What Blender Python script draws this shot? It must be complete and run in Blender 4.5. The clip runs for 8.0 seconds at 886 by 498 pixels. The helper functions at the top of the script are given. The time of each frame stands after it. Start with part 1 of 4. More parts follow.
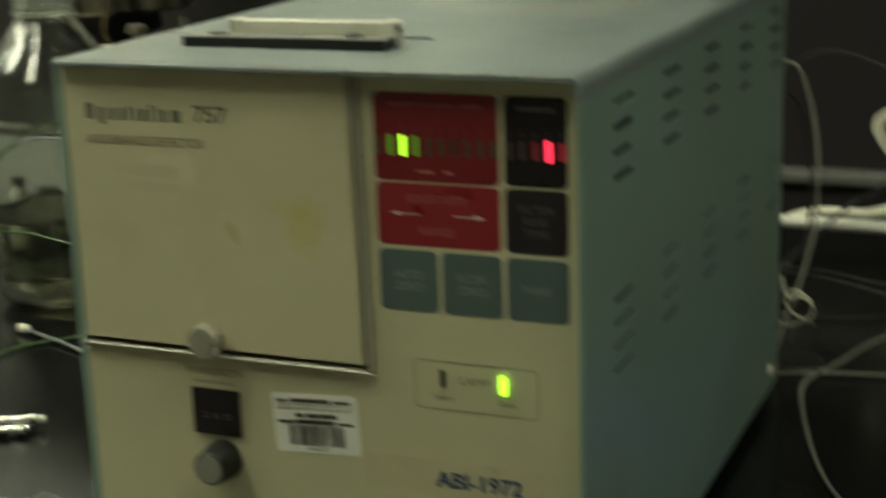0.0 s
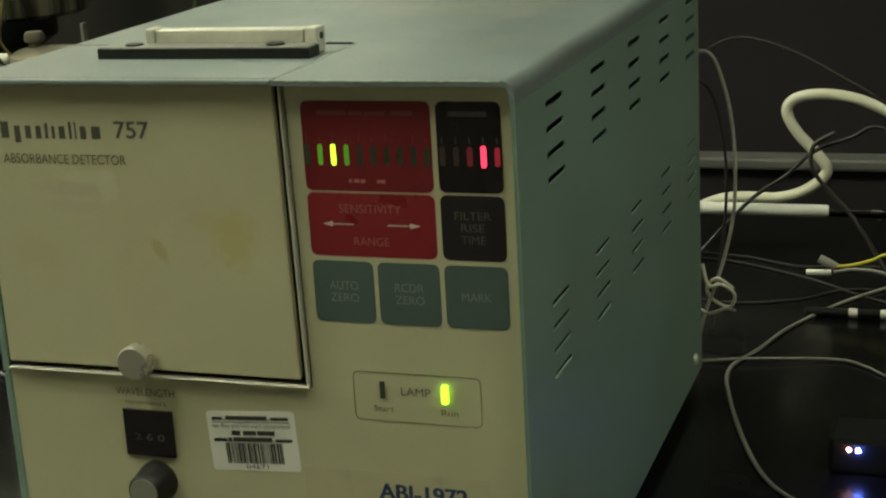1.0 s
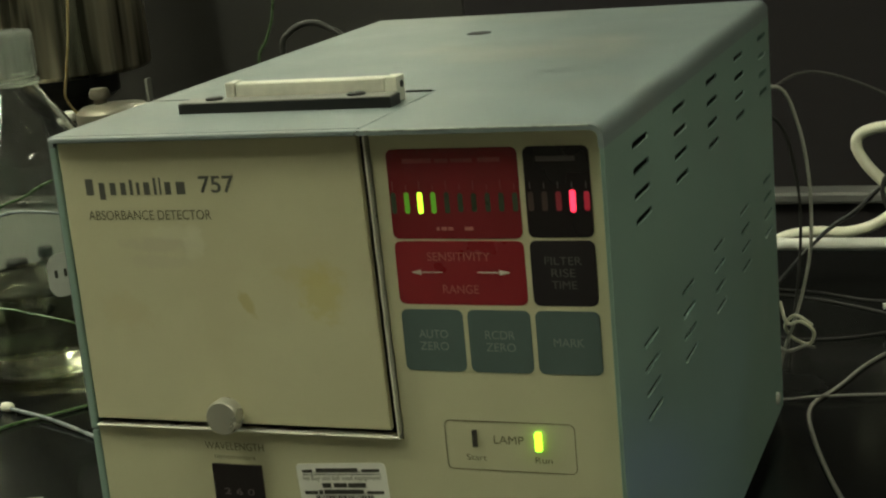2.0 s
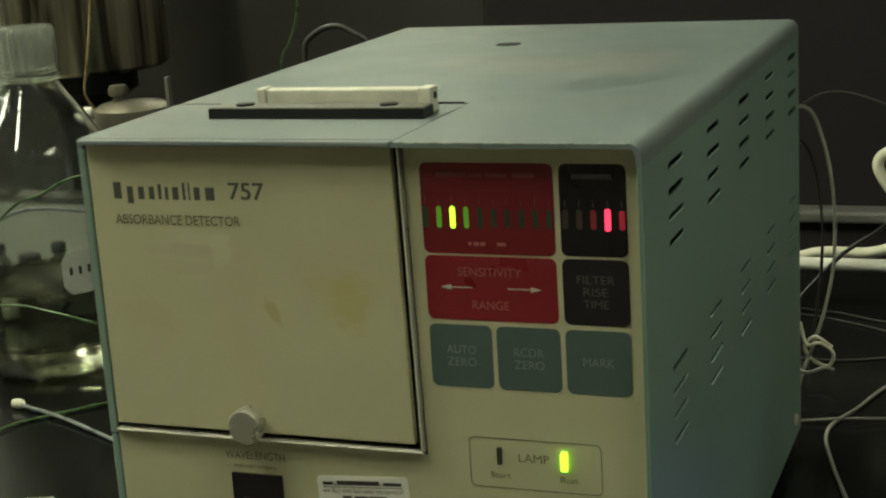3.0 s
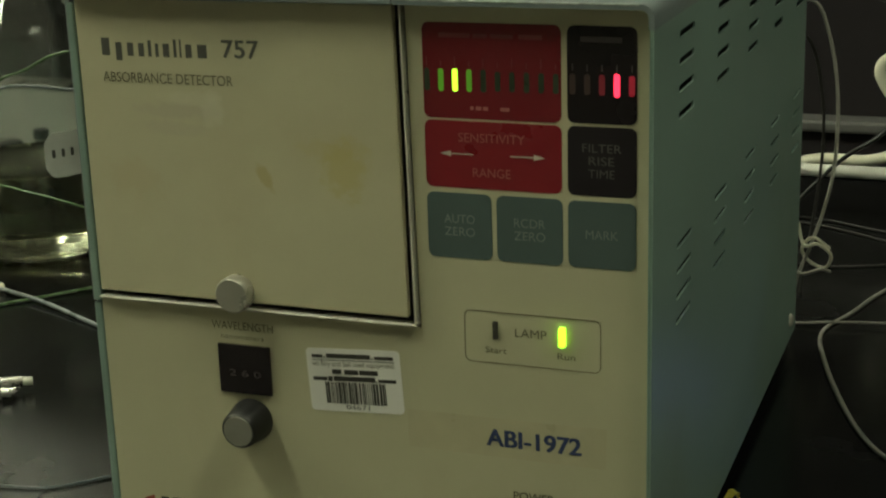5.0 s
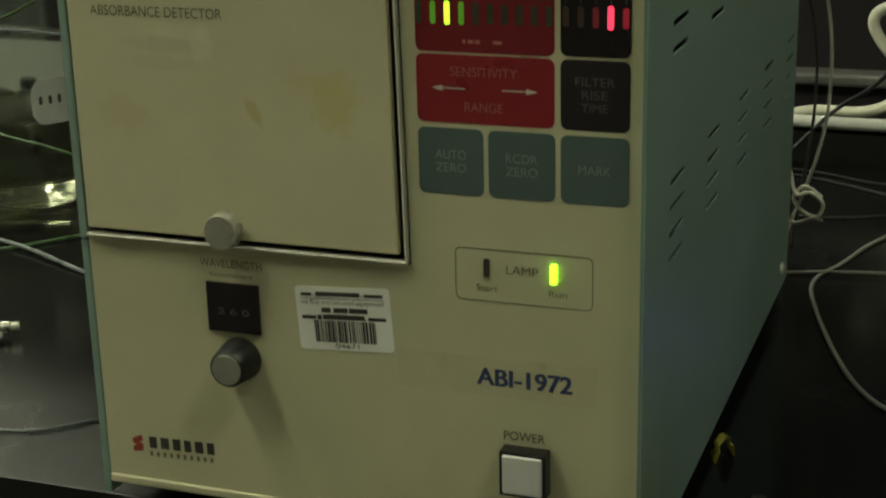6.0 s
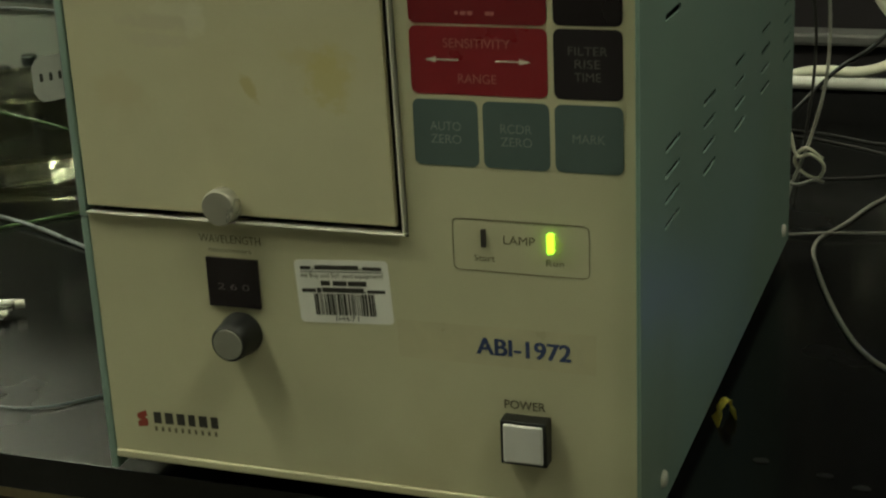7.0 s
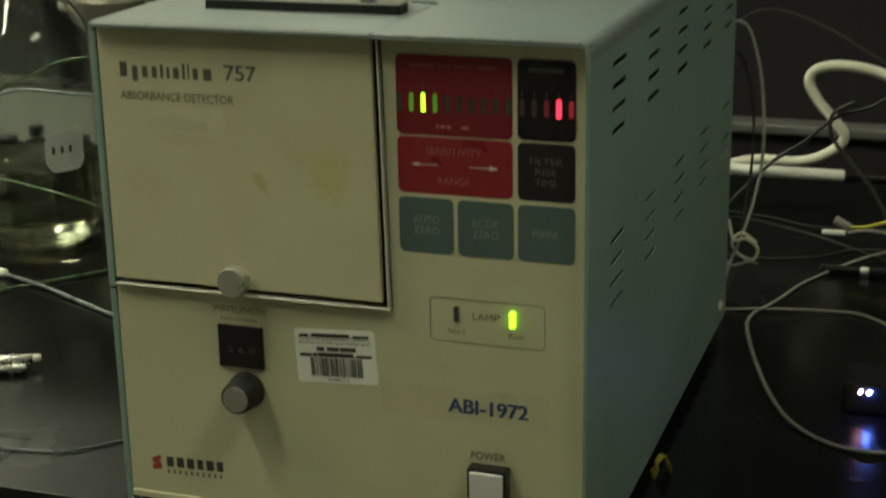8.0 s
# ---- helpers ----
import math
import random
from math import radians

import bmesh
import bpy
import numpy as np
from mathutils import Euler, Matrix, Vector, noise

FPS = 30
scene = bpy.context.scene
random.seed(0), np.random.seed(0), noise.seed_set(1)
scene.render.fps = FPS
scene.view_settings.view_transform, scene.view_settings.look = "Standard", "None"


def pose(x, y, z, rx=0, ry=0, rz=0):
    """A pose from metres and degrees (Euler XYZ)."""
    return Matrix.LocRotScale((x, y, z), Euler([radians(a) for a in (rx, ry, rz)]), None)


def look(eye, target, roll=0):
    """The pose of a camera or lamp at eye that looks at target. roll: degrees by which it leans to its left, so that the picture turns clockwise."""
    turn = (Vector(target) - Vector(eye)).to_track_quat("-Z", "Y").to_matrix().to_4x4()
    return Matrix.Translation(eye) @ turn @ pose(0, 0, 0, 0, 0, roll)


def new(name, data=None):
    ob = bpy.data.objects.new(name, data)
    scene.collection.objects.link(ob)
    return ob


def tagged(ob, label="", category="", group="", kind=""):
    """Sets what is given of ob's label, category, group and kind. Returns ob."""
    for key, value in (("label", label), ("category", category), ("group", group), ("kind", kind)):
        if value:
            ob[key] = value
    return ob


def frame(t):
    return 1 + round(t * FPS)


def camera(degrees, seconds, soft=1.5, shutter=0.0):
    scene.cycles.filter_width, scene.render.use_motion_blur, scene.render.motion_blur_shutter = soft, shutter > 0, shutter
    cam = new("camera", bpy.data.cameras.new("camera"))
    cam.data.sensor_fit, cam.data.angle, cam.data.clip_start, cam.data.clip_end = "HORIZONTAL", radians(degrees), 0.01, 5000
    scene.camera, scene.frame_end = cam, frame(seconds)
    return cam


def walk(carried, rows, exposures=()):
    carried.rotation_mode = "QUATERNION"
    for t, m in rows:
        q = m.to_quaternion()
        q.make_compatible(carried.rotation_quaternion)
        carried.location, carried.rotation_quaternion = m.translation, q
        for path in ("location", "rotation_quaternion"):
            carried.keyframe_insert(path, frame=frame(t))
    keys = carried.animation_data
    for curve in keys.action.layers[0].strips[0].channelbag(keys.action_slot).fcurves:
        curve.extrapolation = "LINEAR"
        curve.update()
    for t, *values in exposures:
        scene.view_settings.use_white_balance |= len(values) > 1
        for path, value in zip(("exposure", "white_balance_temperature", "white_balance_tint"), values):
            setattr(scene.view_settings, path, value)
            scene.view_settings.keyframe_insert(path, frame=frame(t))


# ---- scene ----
cam = camera(31.34, 8.0, 2.1, 0.5)
PATH = [
    (0, (0.47249, -0.65677, 0.41310), (0.20430, -0.03672, 0.22977), -1.997),
    (0.1, (0.47505, -0.64961, 0.41278), (0.21751, -0.02902, 0.21644), -3.044),
    (0.3, (0.46916, -0.64774, 0.41177), (0.21389, -0.03467, 0.19046), -3.421),
    (0.5, (0.46270, -0.64933, 0.41314), (0.22182, -0.02975, 0.19386), -2.819),
    (1, (0.45030, -0.65056, 0.41975), (0.22577, -0.01547, 0.22937), -3.293),
    (1.5, (0.44566, -0.65211, 0.42322), (0.20374, -0.02129, 0.24007), -6.183),
    (1.7, (0.43971, -0.65307, 0.42110), (0.19589, -0.02141, 0.24345), -5.898),
    (2.8, (0.41795, -0.64546, 0.42540), (0.17423, -0.01106, 0.25765), -4.045),
    (3, (0.41607, -0.64860, 0.42640), (0.17030, -0.01548, 0.25682), -3.603),
    (3.5, (0.40479, -0.63941, 0.42506), (0.16514, -0.00633, 0.24679), -1.280),
    (4, (0.40396, -0.64155, 0.41266), (0.16354, -0.01240, 0.22196), -1.986),
    (4.5, (0.40248, -0.63710, 0.40424), (0.16371, -0.00960, 0.20616), -2.081),
    (5.8, (0.39954, -0.63390, 0.38227), (0.16762, -0.00840, 0.17022), -1.307),
    (6, (0.39890, -0.63259, 0.38062), (0.16855, -0.00812, 0.16389), -1.407),
    (6.5, (0.39606, -0.63070, 0.37166), (0.16651, -0.01051, 0.14215), -1.248),
    (7, (0.40514, -0.63214, 0.38365), (0.17164, -0.01398, 0.15266), -2.701),
    (7.5, (0.42039, -0.67195, 0.40601), (0.19017, -0.05118, 0.17875), -2.157),
    (8, (0.44100, -0.74800, 0.43700), (-0.19000, 1.05500, -0.15900), -1.050),
]

walk(cam, [(t, look(eye, target, roll)) for t, eye, target, roll in PATH],
     [(0, 0.0), (1, 0.10), (3.5, 0.08), (4.5, 0.0), (6.5, -0.15), (8, -0.08)])

# ---------------------------------------------------------------- world, exposure
world = bpy.data.worlds.new("world")
scene.world = world
world.use_nodes = True
world.node_tree.nodes["Background"].inputs[0].default_value = (0.9, 1.0, 0.8, 1)
world.node_tree.nodes["Background"].inputs[1].default_value = 0.02
LIGHT = (0.93, 0.97, 0.70)
LAMP_POWER = 58.0


# ---------------------------------------------------------------- materials
def material(name, base, rough=0.5, metal=0.0, vary=0.12, scale=40.0, fine=400.0, bump=0.0, dirt=None,
             dirt_amount=0.0, coat=0.0, emit=None, emit_power=0.0, transmission=0.0, ior=1.45, spec=0.5, dirt_scale=9.0):
    """Grain at two scales in colour, roughness and relief; dirt is a stain colour laid over in patches."""
    m = bpy.data.materials.new(name)
    m.use_nodes = True
    nt = m.node_tree
    b = nt.nodes["Principled BSDF"]
    co = nt.nodes.new("ShaderNodeTexCoord")

    def noise_node(s, detail=4.0):
        n = nt.nodes.new("ShaderNodeTexNoise")
        n.inputs["Scale"].default_value = s
        n.inputs["Detail"].default_value = detail
        nt.links.new(co.outputs["Object"], n.inputs["Vector"])
        return n

    def mix(fac, a, c, kind="MIX"):
        x = nt.nodes.new("ShaderNodeMix")
        x.data_type, x.blend_type = "RGBA", kind
        for slot, v in ((0, fac), (6, a), (7, c)):
            if isinstance(v, bpy.types.NodeSocket):
                nt.links.new(v, x.inputs[slot])
            else:
                x.inputs[slot].default_value = v if slot == 0 else (*v, 1)
        return x.outputs[2]

    def remap(sock, a, c, lo, hi):
        r = nt.nodes.new("ShaderNodeMapRange")
        nt.links.new(sock, r.inputs[0])
        for i, v in enumerate((a, c, lo, hi)):
            r.inputs[i + 1].default_value = v
        return r.outputs[0]

    big, small = noise_node(scale), noise_node(fine, 2.0)
    dark = tuple(v * (1 - vary) for v in base)
    lite = tuple(min(1, v * (1 + vary)) for v in base)
    col = mix(remap(big.outputs[0], 0.3, 0.7, 0, 1), dark, lite)
    col = mix(remap(small.outputs[0], 0.35, 0.65, 0, vary * 1.5), col, dark)
    if dirt:
        patch = noise_node(dirt_scale, 6.0)
        col = mix(remap(patch.outputs[0], 0.52, 0.72, 0, dirt_amount), col, dirt)
    nt.links.new(col, b.inputs["Base Color"])
    nt.links.new(remap(big.outputs[0], 0.3, 0.7, max(0.02, rough - 0.08), min(1, rough + 0.08)), b.inputs["Roughness"])
    b.inputs["Metallic"].default_value = metal
    b.inputs["Coat Weight"].default_value = coat
    b.inputs["Transmission Weight"].default_value = transmission
    b.inputs["IOR"].default_value = ior
    b.inputs["Specular IOR Level"].default_value = spec
    if emit:
        b.inputs["Emission Color"].default_value = (*emit, 1)
        b.inputs["Emission Strength"].default_value = emit_power
    if bump:
        bn = nt.nodes.new("ShaderNodeBump")
        bn.inputs["Strength"].default_value = bump
        bn.inputs["Distance"].default_value = 0.0006
        nt.links.new(small.outputs[0], bn.inputs["Height"])
        nt.links.new(bn.outputs[0], b.inputs["Normal"])
    return m


def add_stains(m, spots):
    """Stains with a shape of their own: (x, z, half width, half height, turn, colour, strength), on a plate in the xz plane."""
    nt = m.node_tree
    b = nt.nodes["Principled BSDF"]
    col = b.inputs["Base Color"].links[0].from_socket
    co = nt.nodes.new("ShaderNodeTexCoord")
    wob = nt.nodes.new("ShaderNodeTexNoise")
    wob.inputs["Scale"].default_value, wob.inputs["Detail"].default_value = 160, 5
    nt.links.new(co.outputs["Object"], wob.inputs["Vector"])
    for x, z, w, h, turn, colour, strength in spots:
        mp = nt.nodes.new("ShaderNodeMapping")
        mp.vector_type = "TEXTURE"
        mp.inputs["Location"].default_value = (x, 0, z)
        mp.inputs["Rotation"].default_value = (0, radians(turn), 0)
        mp.inputs["Scale"].default_value = (w, 1, h)
        nt.links.new(co.outputs["Object"], mp.inputs["Vector"])
        ln = nt.nodes.new("ShaderNodeVectorMath")
        ln.operation = "LENGTH"
        nt.links.new(mp.outputs[0], ln.inputs[0])
        ad = nt.nodes.new("ShaderNodeMath")
        ad.operation = "MULTIPLY_ADD"
        ad.inputs[1].default_value = 1.6
        nt.links.new(wob.outputs[0], ad.inputs[0])
        nt.links.new(ln.outputs["Value"], ad.inputs[2])
        rm = nt.nodes.new("ShaderNodeMapRange")
        rm.interpolation_type = "SMOOTHSTEP"
        for i, v in enumerate((1.3, 2.0, strength, 0.0)):
            rm.inputs[i + 1].default_value = v
        nt.links.new(ad.outputs[0], rm.inputs[0])
        mx = nt.nodes.new("ShaderNodeMix")
        mx.data_type = "RGBA"
        nt.links.new(rm.outputs[0], mx.inputs[0])
        nt.links.new(col, mx.inputs[6])
        mx.inputs[7].default_value = (*colour, 1)
        col = mx.outputs[2]
    nt.links.new(col, b.inputs["Base Color"])
    return m


TEAL = material("teal_paint", (0.224, 0.322, 0.278), 0.42, vary=0.10, scale=14, fine=1500, bump=0.25,
                dirt=(0.20, 0.255, 0.195), dirt_amount=0.75, dirt_scale=6)
# greyer than the sides: dust and the top's sheen are both in the colour
TEAL_TOP = material("faded_dusty_teal_with_sheen", (0.198, 0.232, 0.234), 0.40, vary=0.12, scale=16, fine=1300, bump=0.25,
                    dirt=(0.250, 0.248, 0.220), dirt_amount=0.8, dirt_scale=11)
WORN_HIGHLIGHT = material("worn_highlight_paint", (0.46, 0.50, 0.46), 0.45, 0.2, vary=0.45, scale=260, fine=2500)
CREAM = material("cream_paint", (0.565, 0.54, 0.358), 0.5, vary=0.06, scale=12, fine=900, bump=0.12,
                 dirt=(0.48, 0.435, 0.27), dirt_amount=0.55, dirt_scale=11)
CREAM_DOOR = material("cream_paint_door", (0.565, 0.532, 0.353), 0.5, vary=0.07, scale=12, fine=900, bump=0.12,
                      dirt=(0.49, 0.435, 0.275), dirt_amount=0.55, dirt_scale=11)
add_stains(CREAM_DOOR, [
    (0.0760, 0.2190, 0.0085, 0.0032, 60, (0.46, 0.38, 0.15), 0.65),
    (0.1165, 0.2255, 0.0125, 0.0150, 0, (0.52, 0.45, 0.17), 0.60),
    (0.1080, 0.2330, 0.0150, 0.0055, 8, (0.52, 0.45, 0.20), 0.35),
    (0.0330, 0.2480, 0.0220, 0.0042, 2, (0.50, 0.45, 0.33), 0.55),
    (0.0300, 0.2400, 0.0180, 0.0040, 2, (0.50, 0.45, 0.33), 0.40),
    (0.0510, 0.2500, 0.0060, 0.0090, 0, (0.66, 0.63, 0.47), 0.45),
    (0.0400, 0.2545, 0.0150, 0.0035, 2, (0.64, 0.61, 0.45), 0.40),
    (0.0080, 0.2150, 0.0170, 0.0100, 10, (0.53, 0.46, 0.28), 0.4),
])
TAPE = material("aged_tape", (0.535, 0.498, 0.325), 0.34, vary=0.06, scale=60, fine=900)
DARK = material("dark_interior", (0.012, 0.013, 0.013), 0.8)
BLACK_PLASTIC = material("black_plastic", (0.010, 0.010, 0.010), 0.38, bump=0.2)
RUBBER = material("black_rubber", (0.015, 0.015, 0.015), 0.75, bump=0.3)
# pale, mostly diffuse base paints in the metal's bright reflection
CHROME = material("trim_painted_shine", (0.66, 0.64, 0.56), 0.35, 0.35, vary=0.05, scale=30)
ALU = material("brushed_aluminium", (0.76, 0.74, 0.64), 0.36, 0.25, vary=0.1, scale=120, fine=1800, bump=0.15)
ALU_PAINT = material("satin_aluminium", (0.27, 0.27, 0.245), 0.45, 0.45, vary=0.08, scale=90)
STEEL = material("stainless_steel", (0.55, 0.54, 0.50), 0.22, 1.0, vary=0.1, scale=80)
DULL_METAL = material("dull_cast_metal", (0.20, 0.18, 0.14), 0.4, 0.6, vary=0.25, scale=45)
DARK_STEEL = material("dark_steel", (0.20, 0.19, 0.17), 0.3, 1.0, vary=0.25, scale=30)
# stretched noise paints the vessel's reflections as light and dark streaks
REFLECTION_STEEL = material("steel_painted_reflections", (0.40, 0.36, 0.27), 0.28, 0.85, vary=0.85, scale=9, fine=34)
for node in [n for n in REFLECTION_STEEL.node_tree.nodes if n.type == "TEX_NOISE"]:
    squash = REFLECTION_STEEL.node_tree.nodes.new("ShaderNodeMapping")
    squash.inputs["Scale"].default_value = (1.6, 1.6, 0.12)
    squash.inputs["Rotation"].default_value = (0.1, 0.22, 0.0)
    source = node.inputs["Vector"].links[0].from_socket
    REFLECTION_STEEL.node_tree.links.new(source, squash.inputs["Vector"])
    REFLECTION_STEEL.node_tree.links.new(squash.outputs[0], node.inputs["Vector"])
RED = material("red_overlay", (0.25, 0.018, 0.025), 0.33, vary=0.05, scale=30, fine=1200)
# darker than the key's red: the top lip's shade is in this colour
RED_WINDOW_SHADED = material("shaded_red_window", (0.19, 0.016, 0.022), 0.16, vary=0.05, scale=30, fine=1200)
BLACK_KEY = material("black_overlay", (0.018, 0.014, 0.017), 0.33, vary=0.05)
BLACK_WINDOW = material("black_window", (0.014, 0.010, 0.012), 0.16, vary=0.05)
GREY_KEY = material("grey_green_overlay", (0.090, 0.128, 0.122), 0.4, vary=0.05, scale=60)
PRINT_WHITE = material("white_print", (0.62, 0.58, 0.48), 0.5)
PRINT_GREY = material("grey_print", (0.235, 0.265, 0.24), 0.5)
PRINT_SOFT = material("soft_grey_print", (0.105, 0.100, 0.092), 0.5)
PRINT_RED = material("pale_red_print", (0.42, 0.14, 0.12), 0.5)
PRINT_DIM = material("faint_red_print", (0.225, 0.04, 0.042), 0.5)
PRINT_FAINT = material("faint_grey_print", (0.09, 0.075, 0.075), 0.5)
INK = material("dark_ink", (0.045, 0.042, 0.035), 0.5)
INK_SOFT = material("soft_dark_ink", (0.10, 0.10, 0.085), 0.5)
INK_BROWN = material("brown_ink", (0.16, 0.14, 0.085), 0.5)
INK_CAPTION = material("worn_brown_ink", (0.155, 0.135, 0.085), 0.5, vary=0.5, scale=900, fine=2500)
INK_BLUE = material("blue_ink", (0.035, 0.055, 0.14), 0.45)
LOGO_RED = material("red_ink", (0.33, 0.06, 0.04), 0.5)
LABEL_WHITE = material("white_label_paper", (0.84, 0.83, 0.77), 0.45, vary=0.03, scale=80)
PATCH_WHITE = material("fired_white_enamel", (0.50, 0.50, 0.455), 0.4, vary=0.08, scale=60)
BUTTON_WHITE = material("white_button_plastic", (0.64, 0.63, 0.60), 0.35, vary=0.04, scale=80)
KNOB_GREY = material("grey_knob_metal", (0.48, 0.465, 0.40), 0.30, 0.65, vary=0.03, scale=60, bump=0.05)
DIAL_CAP = material("dial_cap_metal", (0.27, 0.265, 0.225), 0.4, 0.2, vary=0.08, scale=150)
LED_GREEN = material("green_segment_lit", (0.4, 0.8, 0.05), 0.3, emit=(0.42, 1.0, 0.03), emit_power=2.4)
LED_GREEN_HALF = material("green_segment_half", (0.10, 0.28, 0.03), 0.3, emit=(0.18, 0.62, 0.03), emit_power=0.2)
LED_GREEN_OFF = material("green_segment_off", (0.035, 0.055, 0.03), 0.3)
LED_RED = material("red_segment_lit", (0.8, 0.08, 0.10), 0.3, emit=(1.0, 0.03, 0.075), emit_power=2.3)
LED_RED_HALF = material("red_segment_half", (0.30, 0.03, 0.05), 0.3, emit=(0.8, 0.03, 0.06), emit_power=0.18)
LED_RED_DIM = material("red_segment_dim", (0.16, 0.03, 0.04), 0.3, emit=(0.7, 0.03, 0.05), emit_power=0.06)
LED_RED_OFF = material("red_segment_off", (0.06, 0.035, 0.03), 0.3)
BLUE_LIGHT = material("blue_indicator", (0.3, 0.4, 1.0), 0.3, emit=(0.10, 0.20, 1.0), emit_power=250)
PINK_LIGHT = material("pink_indicator", (1.0, 0.6, 0.5), 0.3, emit=(1.0, 0.42, 0.30), emit_power=45)
BENCH = material("black_epoxy_resin", (0.0055, 0.0056, 0.0058), 0.22, vary=0.25, scale=6, fine=300, bump=0.06,
                 dirt=(0.010, 0.010, 0.010), dirt_amount=0.3, dirt_scale=5, spec=0.35)
SCREEN = material("grey_screen_fabric", (0.036, 0.033, 0.031), 0.85, vary=0.2, scale=5, bump=0.2)
BOARD = material("black_partition_paint", (0.0165, 0.0125, 0.0155), 0.7, vary=0.2, scale=5)
LEDGE = material("grey_ledge_metal", (0.20, 0.195, 0.19), 0.4, 0.4, vary=0.2, scale=20)
WOOD = material("oak_cabinet", (0.36, 0.29, 0.16), 0.5, vary=0.2, scale=12, bump=0.2)
FLOOR_MAT = material("vinyl_floor", (0.20, 0.19, 0.17), 0.45, vary=0.15, scale=3)
WALL_BOUNCE = material("pale_bounce_wall_paint", (0.55, 0.55, 0.50), 0.8, vary=0.1, scale=3)
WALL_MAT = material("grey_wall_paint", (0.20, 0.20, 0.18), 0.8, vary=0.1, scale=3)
CEILING_MAT = material("ceiling_tile", (0.45, 0.45, 0.42), 0.9, vary=0.06, scale=5)
DIFFUSER = material("lamp_diffuser", (0.8, 0.8, 0.75), 0.5, emit=LIGHT, emit_power=LAMP_POWER)
PALE_BOX = material("pale_grey_enamel", (0.36, 0.365, 0.33), 0.45, vary=0.08, scale=9, fine=300)
WHITE_CABLE = material("cream_white_hose", (0.70, 0.68, 0.55), 0.4, vary=0.08, scale=40)
WHITE_PLASTIC = material("white_plastic", (0.72, 0.71, 0.66), 0.35, vary=0.05, scale=40)
GREY_CABLE = material("grey_cable", (0.26, 0.25, 0.22), 0.5, vary=0.12, scale=60)
PALE_CORD = material("pale_grey_cord", (0.40, 0.39, 0.34), 0.5, vary=0.12, scale=60)
DARK_CABLE = material("dark_grey_cable", (0.034, 0.032, 0.029), 0.5, vary=0.12, scale=60)
BLACK_CABLE = material("black_cable", (0.012, 0.012, 0.012), 0.4)
YELLOW_CABLE = material("yellow_wire", (0.62, 0.58, 0.06), 0.4)
SPECK = material("dull_speck", (0.022, 0.022, 0.021), 0.4)
YELLOW_TAPE = material("yellow_plastic", (0.80, 0.66, 0.10), 0.45, vary=0.15, scale=150)
GREEN_TUBE = material("green_tubing", (0.065, 0.115, 0.045), 0.3, vary=0.1, scale=60)
BROWN_TUBE = material("amber_tubing", (0.32, 0.24, 0.11), 0.3, vary=0.1, scale=60)
DIM_TUBE = material("bluish_tubing", (0.075, 0.088, 0.095), 0.35, vary=0.1, scale=60)
CLEAR_TUBE = material("milky_tubing", (0.17, 0.19, 0.195), 0.3, vary=0.1, scale=60)
GLASS = material("clear_glass", (0.97, 0.99, 0.96), 0.02, transmission=1.0, ior=1.47, vary=0.0, fine=38, bump=0.12)
LIQUID = material("pale_yellow_liquid", (0.93, 0.93, 0.72), 0.02, transmission=1.0, ior=1.34, vary=0.0)
CAP_PLASTIC = material("translucent_cap_plastic", (0.88, 0.93, 0.85), 0.16, transmission=0.8, vary=0.06, scale=60)


# ---------------------------------------------------------------- mesh helpers
def part(name, bm, mat, parent=None, label="", smooth=False):
    me = bpy.data.meshes.new(name)
    bm.normal_update()
    bm.to_mesh(me)
    bm.free()
    me.materials.append(mat)
    if smooth:
        for p in me.polygons:
            p.use_smooth = True
        me.set_sharp_from_angle(angle=radians(38))
    ob = new(name, me)
    ob.parent = parent
    return tagged(ob, label)


def thing(name, label, category, group="", at=(0, 0, 0)):
    ob = new(name)
    ob.empty_display_size = 0.02
    ob.location = at
    return tagged(ob, label, category, group)


def box(x0, x1, y0, y1, z0, z1, bevel=0.0, seg=2):
    bm = bmesh.new()
    bmesh.ops.create_cube(bm, size=1.0)
    for v in bm.verts:
        v.co = Vector((x0 if v.co.x < 0 else x1, y0 if v.co.y < 0 else y1, z0 if v.co.z < 0 else z1))
    if bevel:
        bmesh.ops.bevel(bm, geom=list(bm.edges), offset=bevel, segments=seg, affect="EDGES", profile=0.5)
    return bm


def round_rect(x0, x1, z0, z1, r, n=4):
    pts = []
    for cx, cz, a0 in ((x1 - r, z1 - r, 0), (x0 + r, z1 - r, 90), (x0 + r, z0 + r, 180), (x1 - r, z0 + r, 270)):
        for i in range(n + 1):
            a = radians(a0 + 90 * i / n)
            pts.append((cx + r * math.cos(a), cz + r * math.sin(a)))
    return pts


def prism(pts, depth, to3d):
    """A closed outline drawn out by depth; to3d(u, v, d) sets it into the world."""
    bm = bmesh.new()
    a = [bm.verts.new(to3d(u, v, 0.0)) for u, v in pts]
    b = [bm.verts.new(to3d(u, v, depth)) for u, v in pts]
    bm.faces.new(a)
    bm.faces.new(list(reversed(b)))
    n = len(pts)
    for i in range(n):
        bm.faces.new((a[i], b[i], b[(i + 1) % n], a[(i + 1) % n]))
    bmesh.ops.recalc_face_normals(bm, faces=bm.faces)
    return bm


def skewed(bm):
    """Lean the door's right edge outwards towards its foot, as the door hangs."""
    for v in bm.verts:
        if v.co.x > 0.12:
            v.co.x += 0.0024 * (0.3000 - v.co.z) / 0.1455
    return bm


def front_plate(x0, x1, z0, z1, r, y, thick, n=4):
    """A rounded plate on the front, its face at y, going back by thick."""
    return prism(round_rect(x0, x1, z0, z1, r, n), thick, lambda u, v, d: (u, y + d, v))


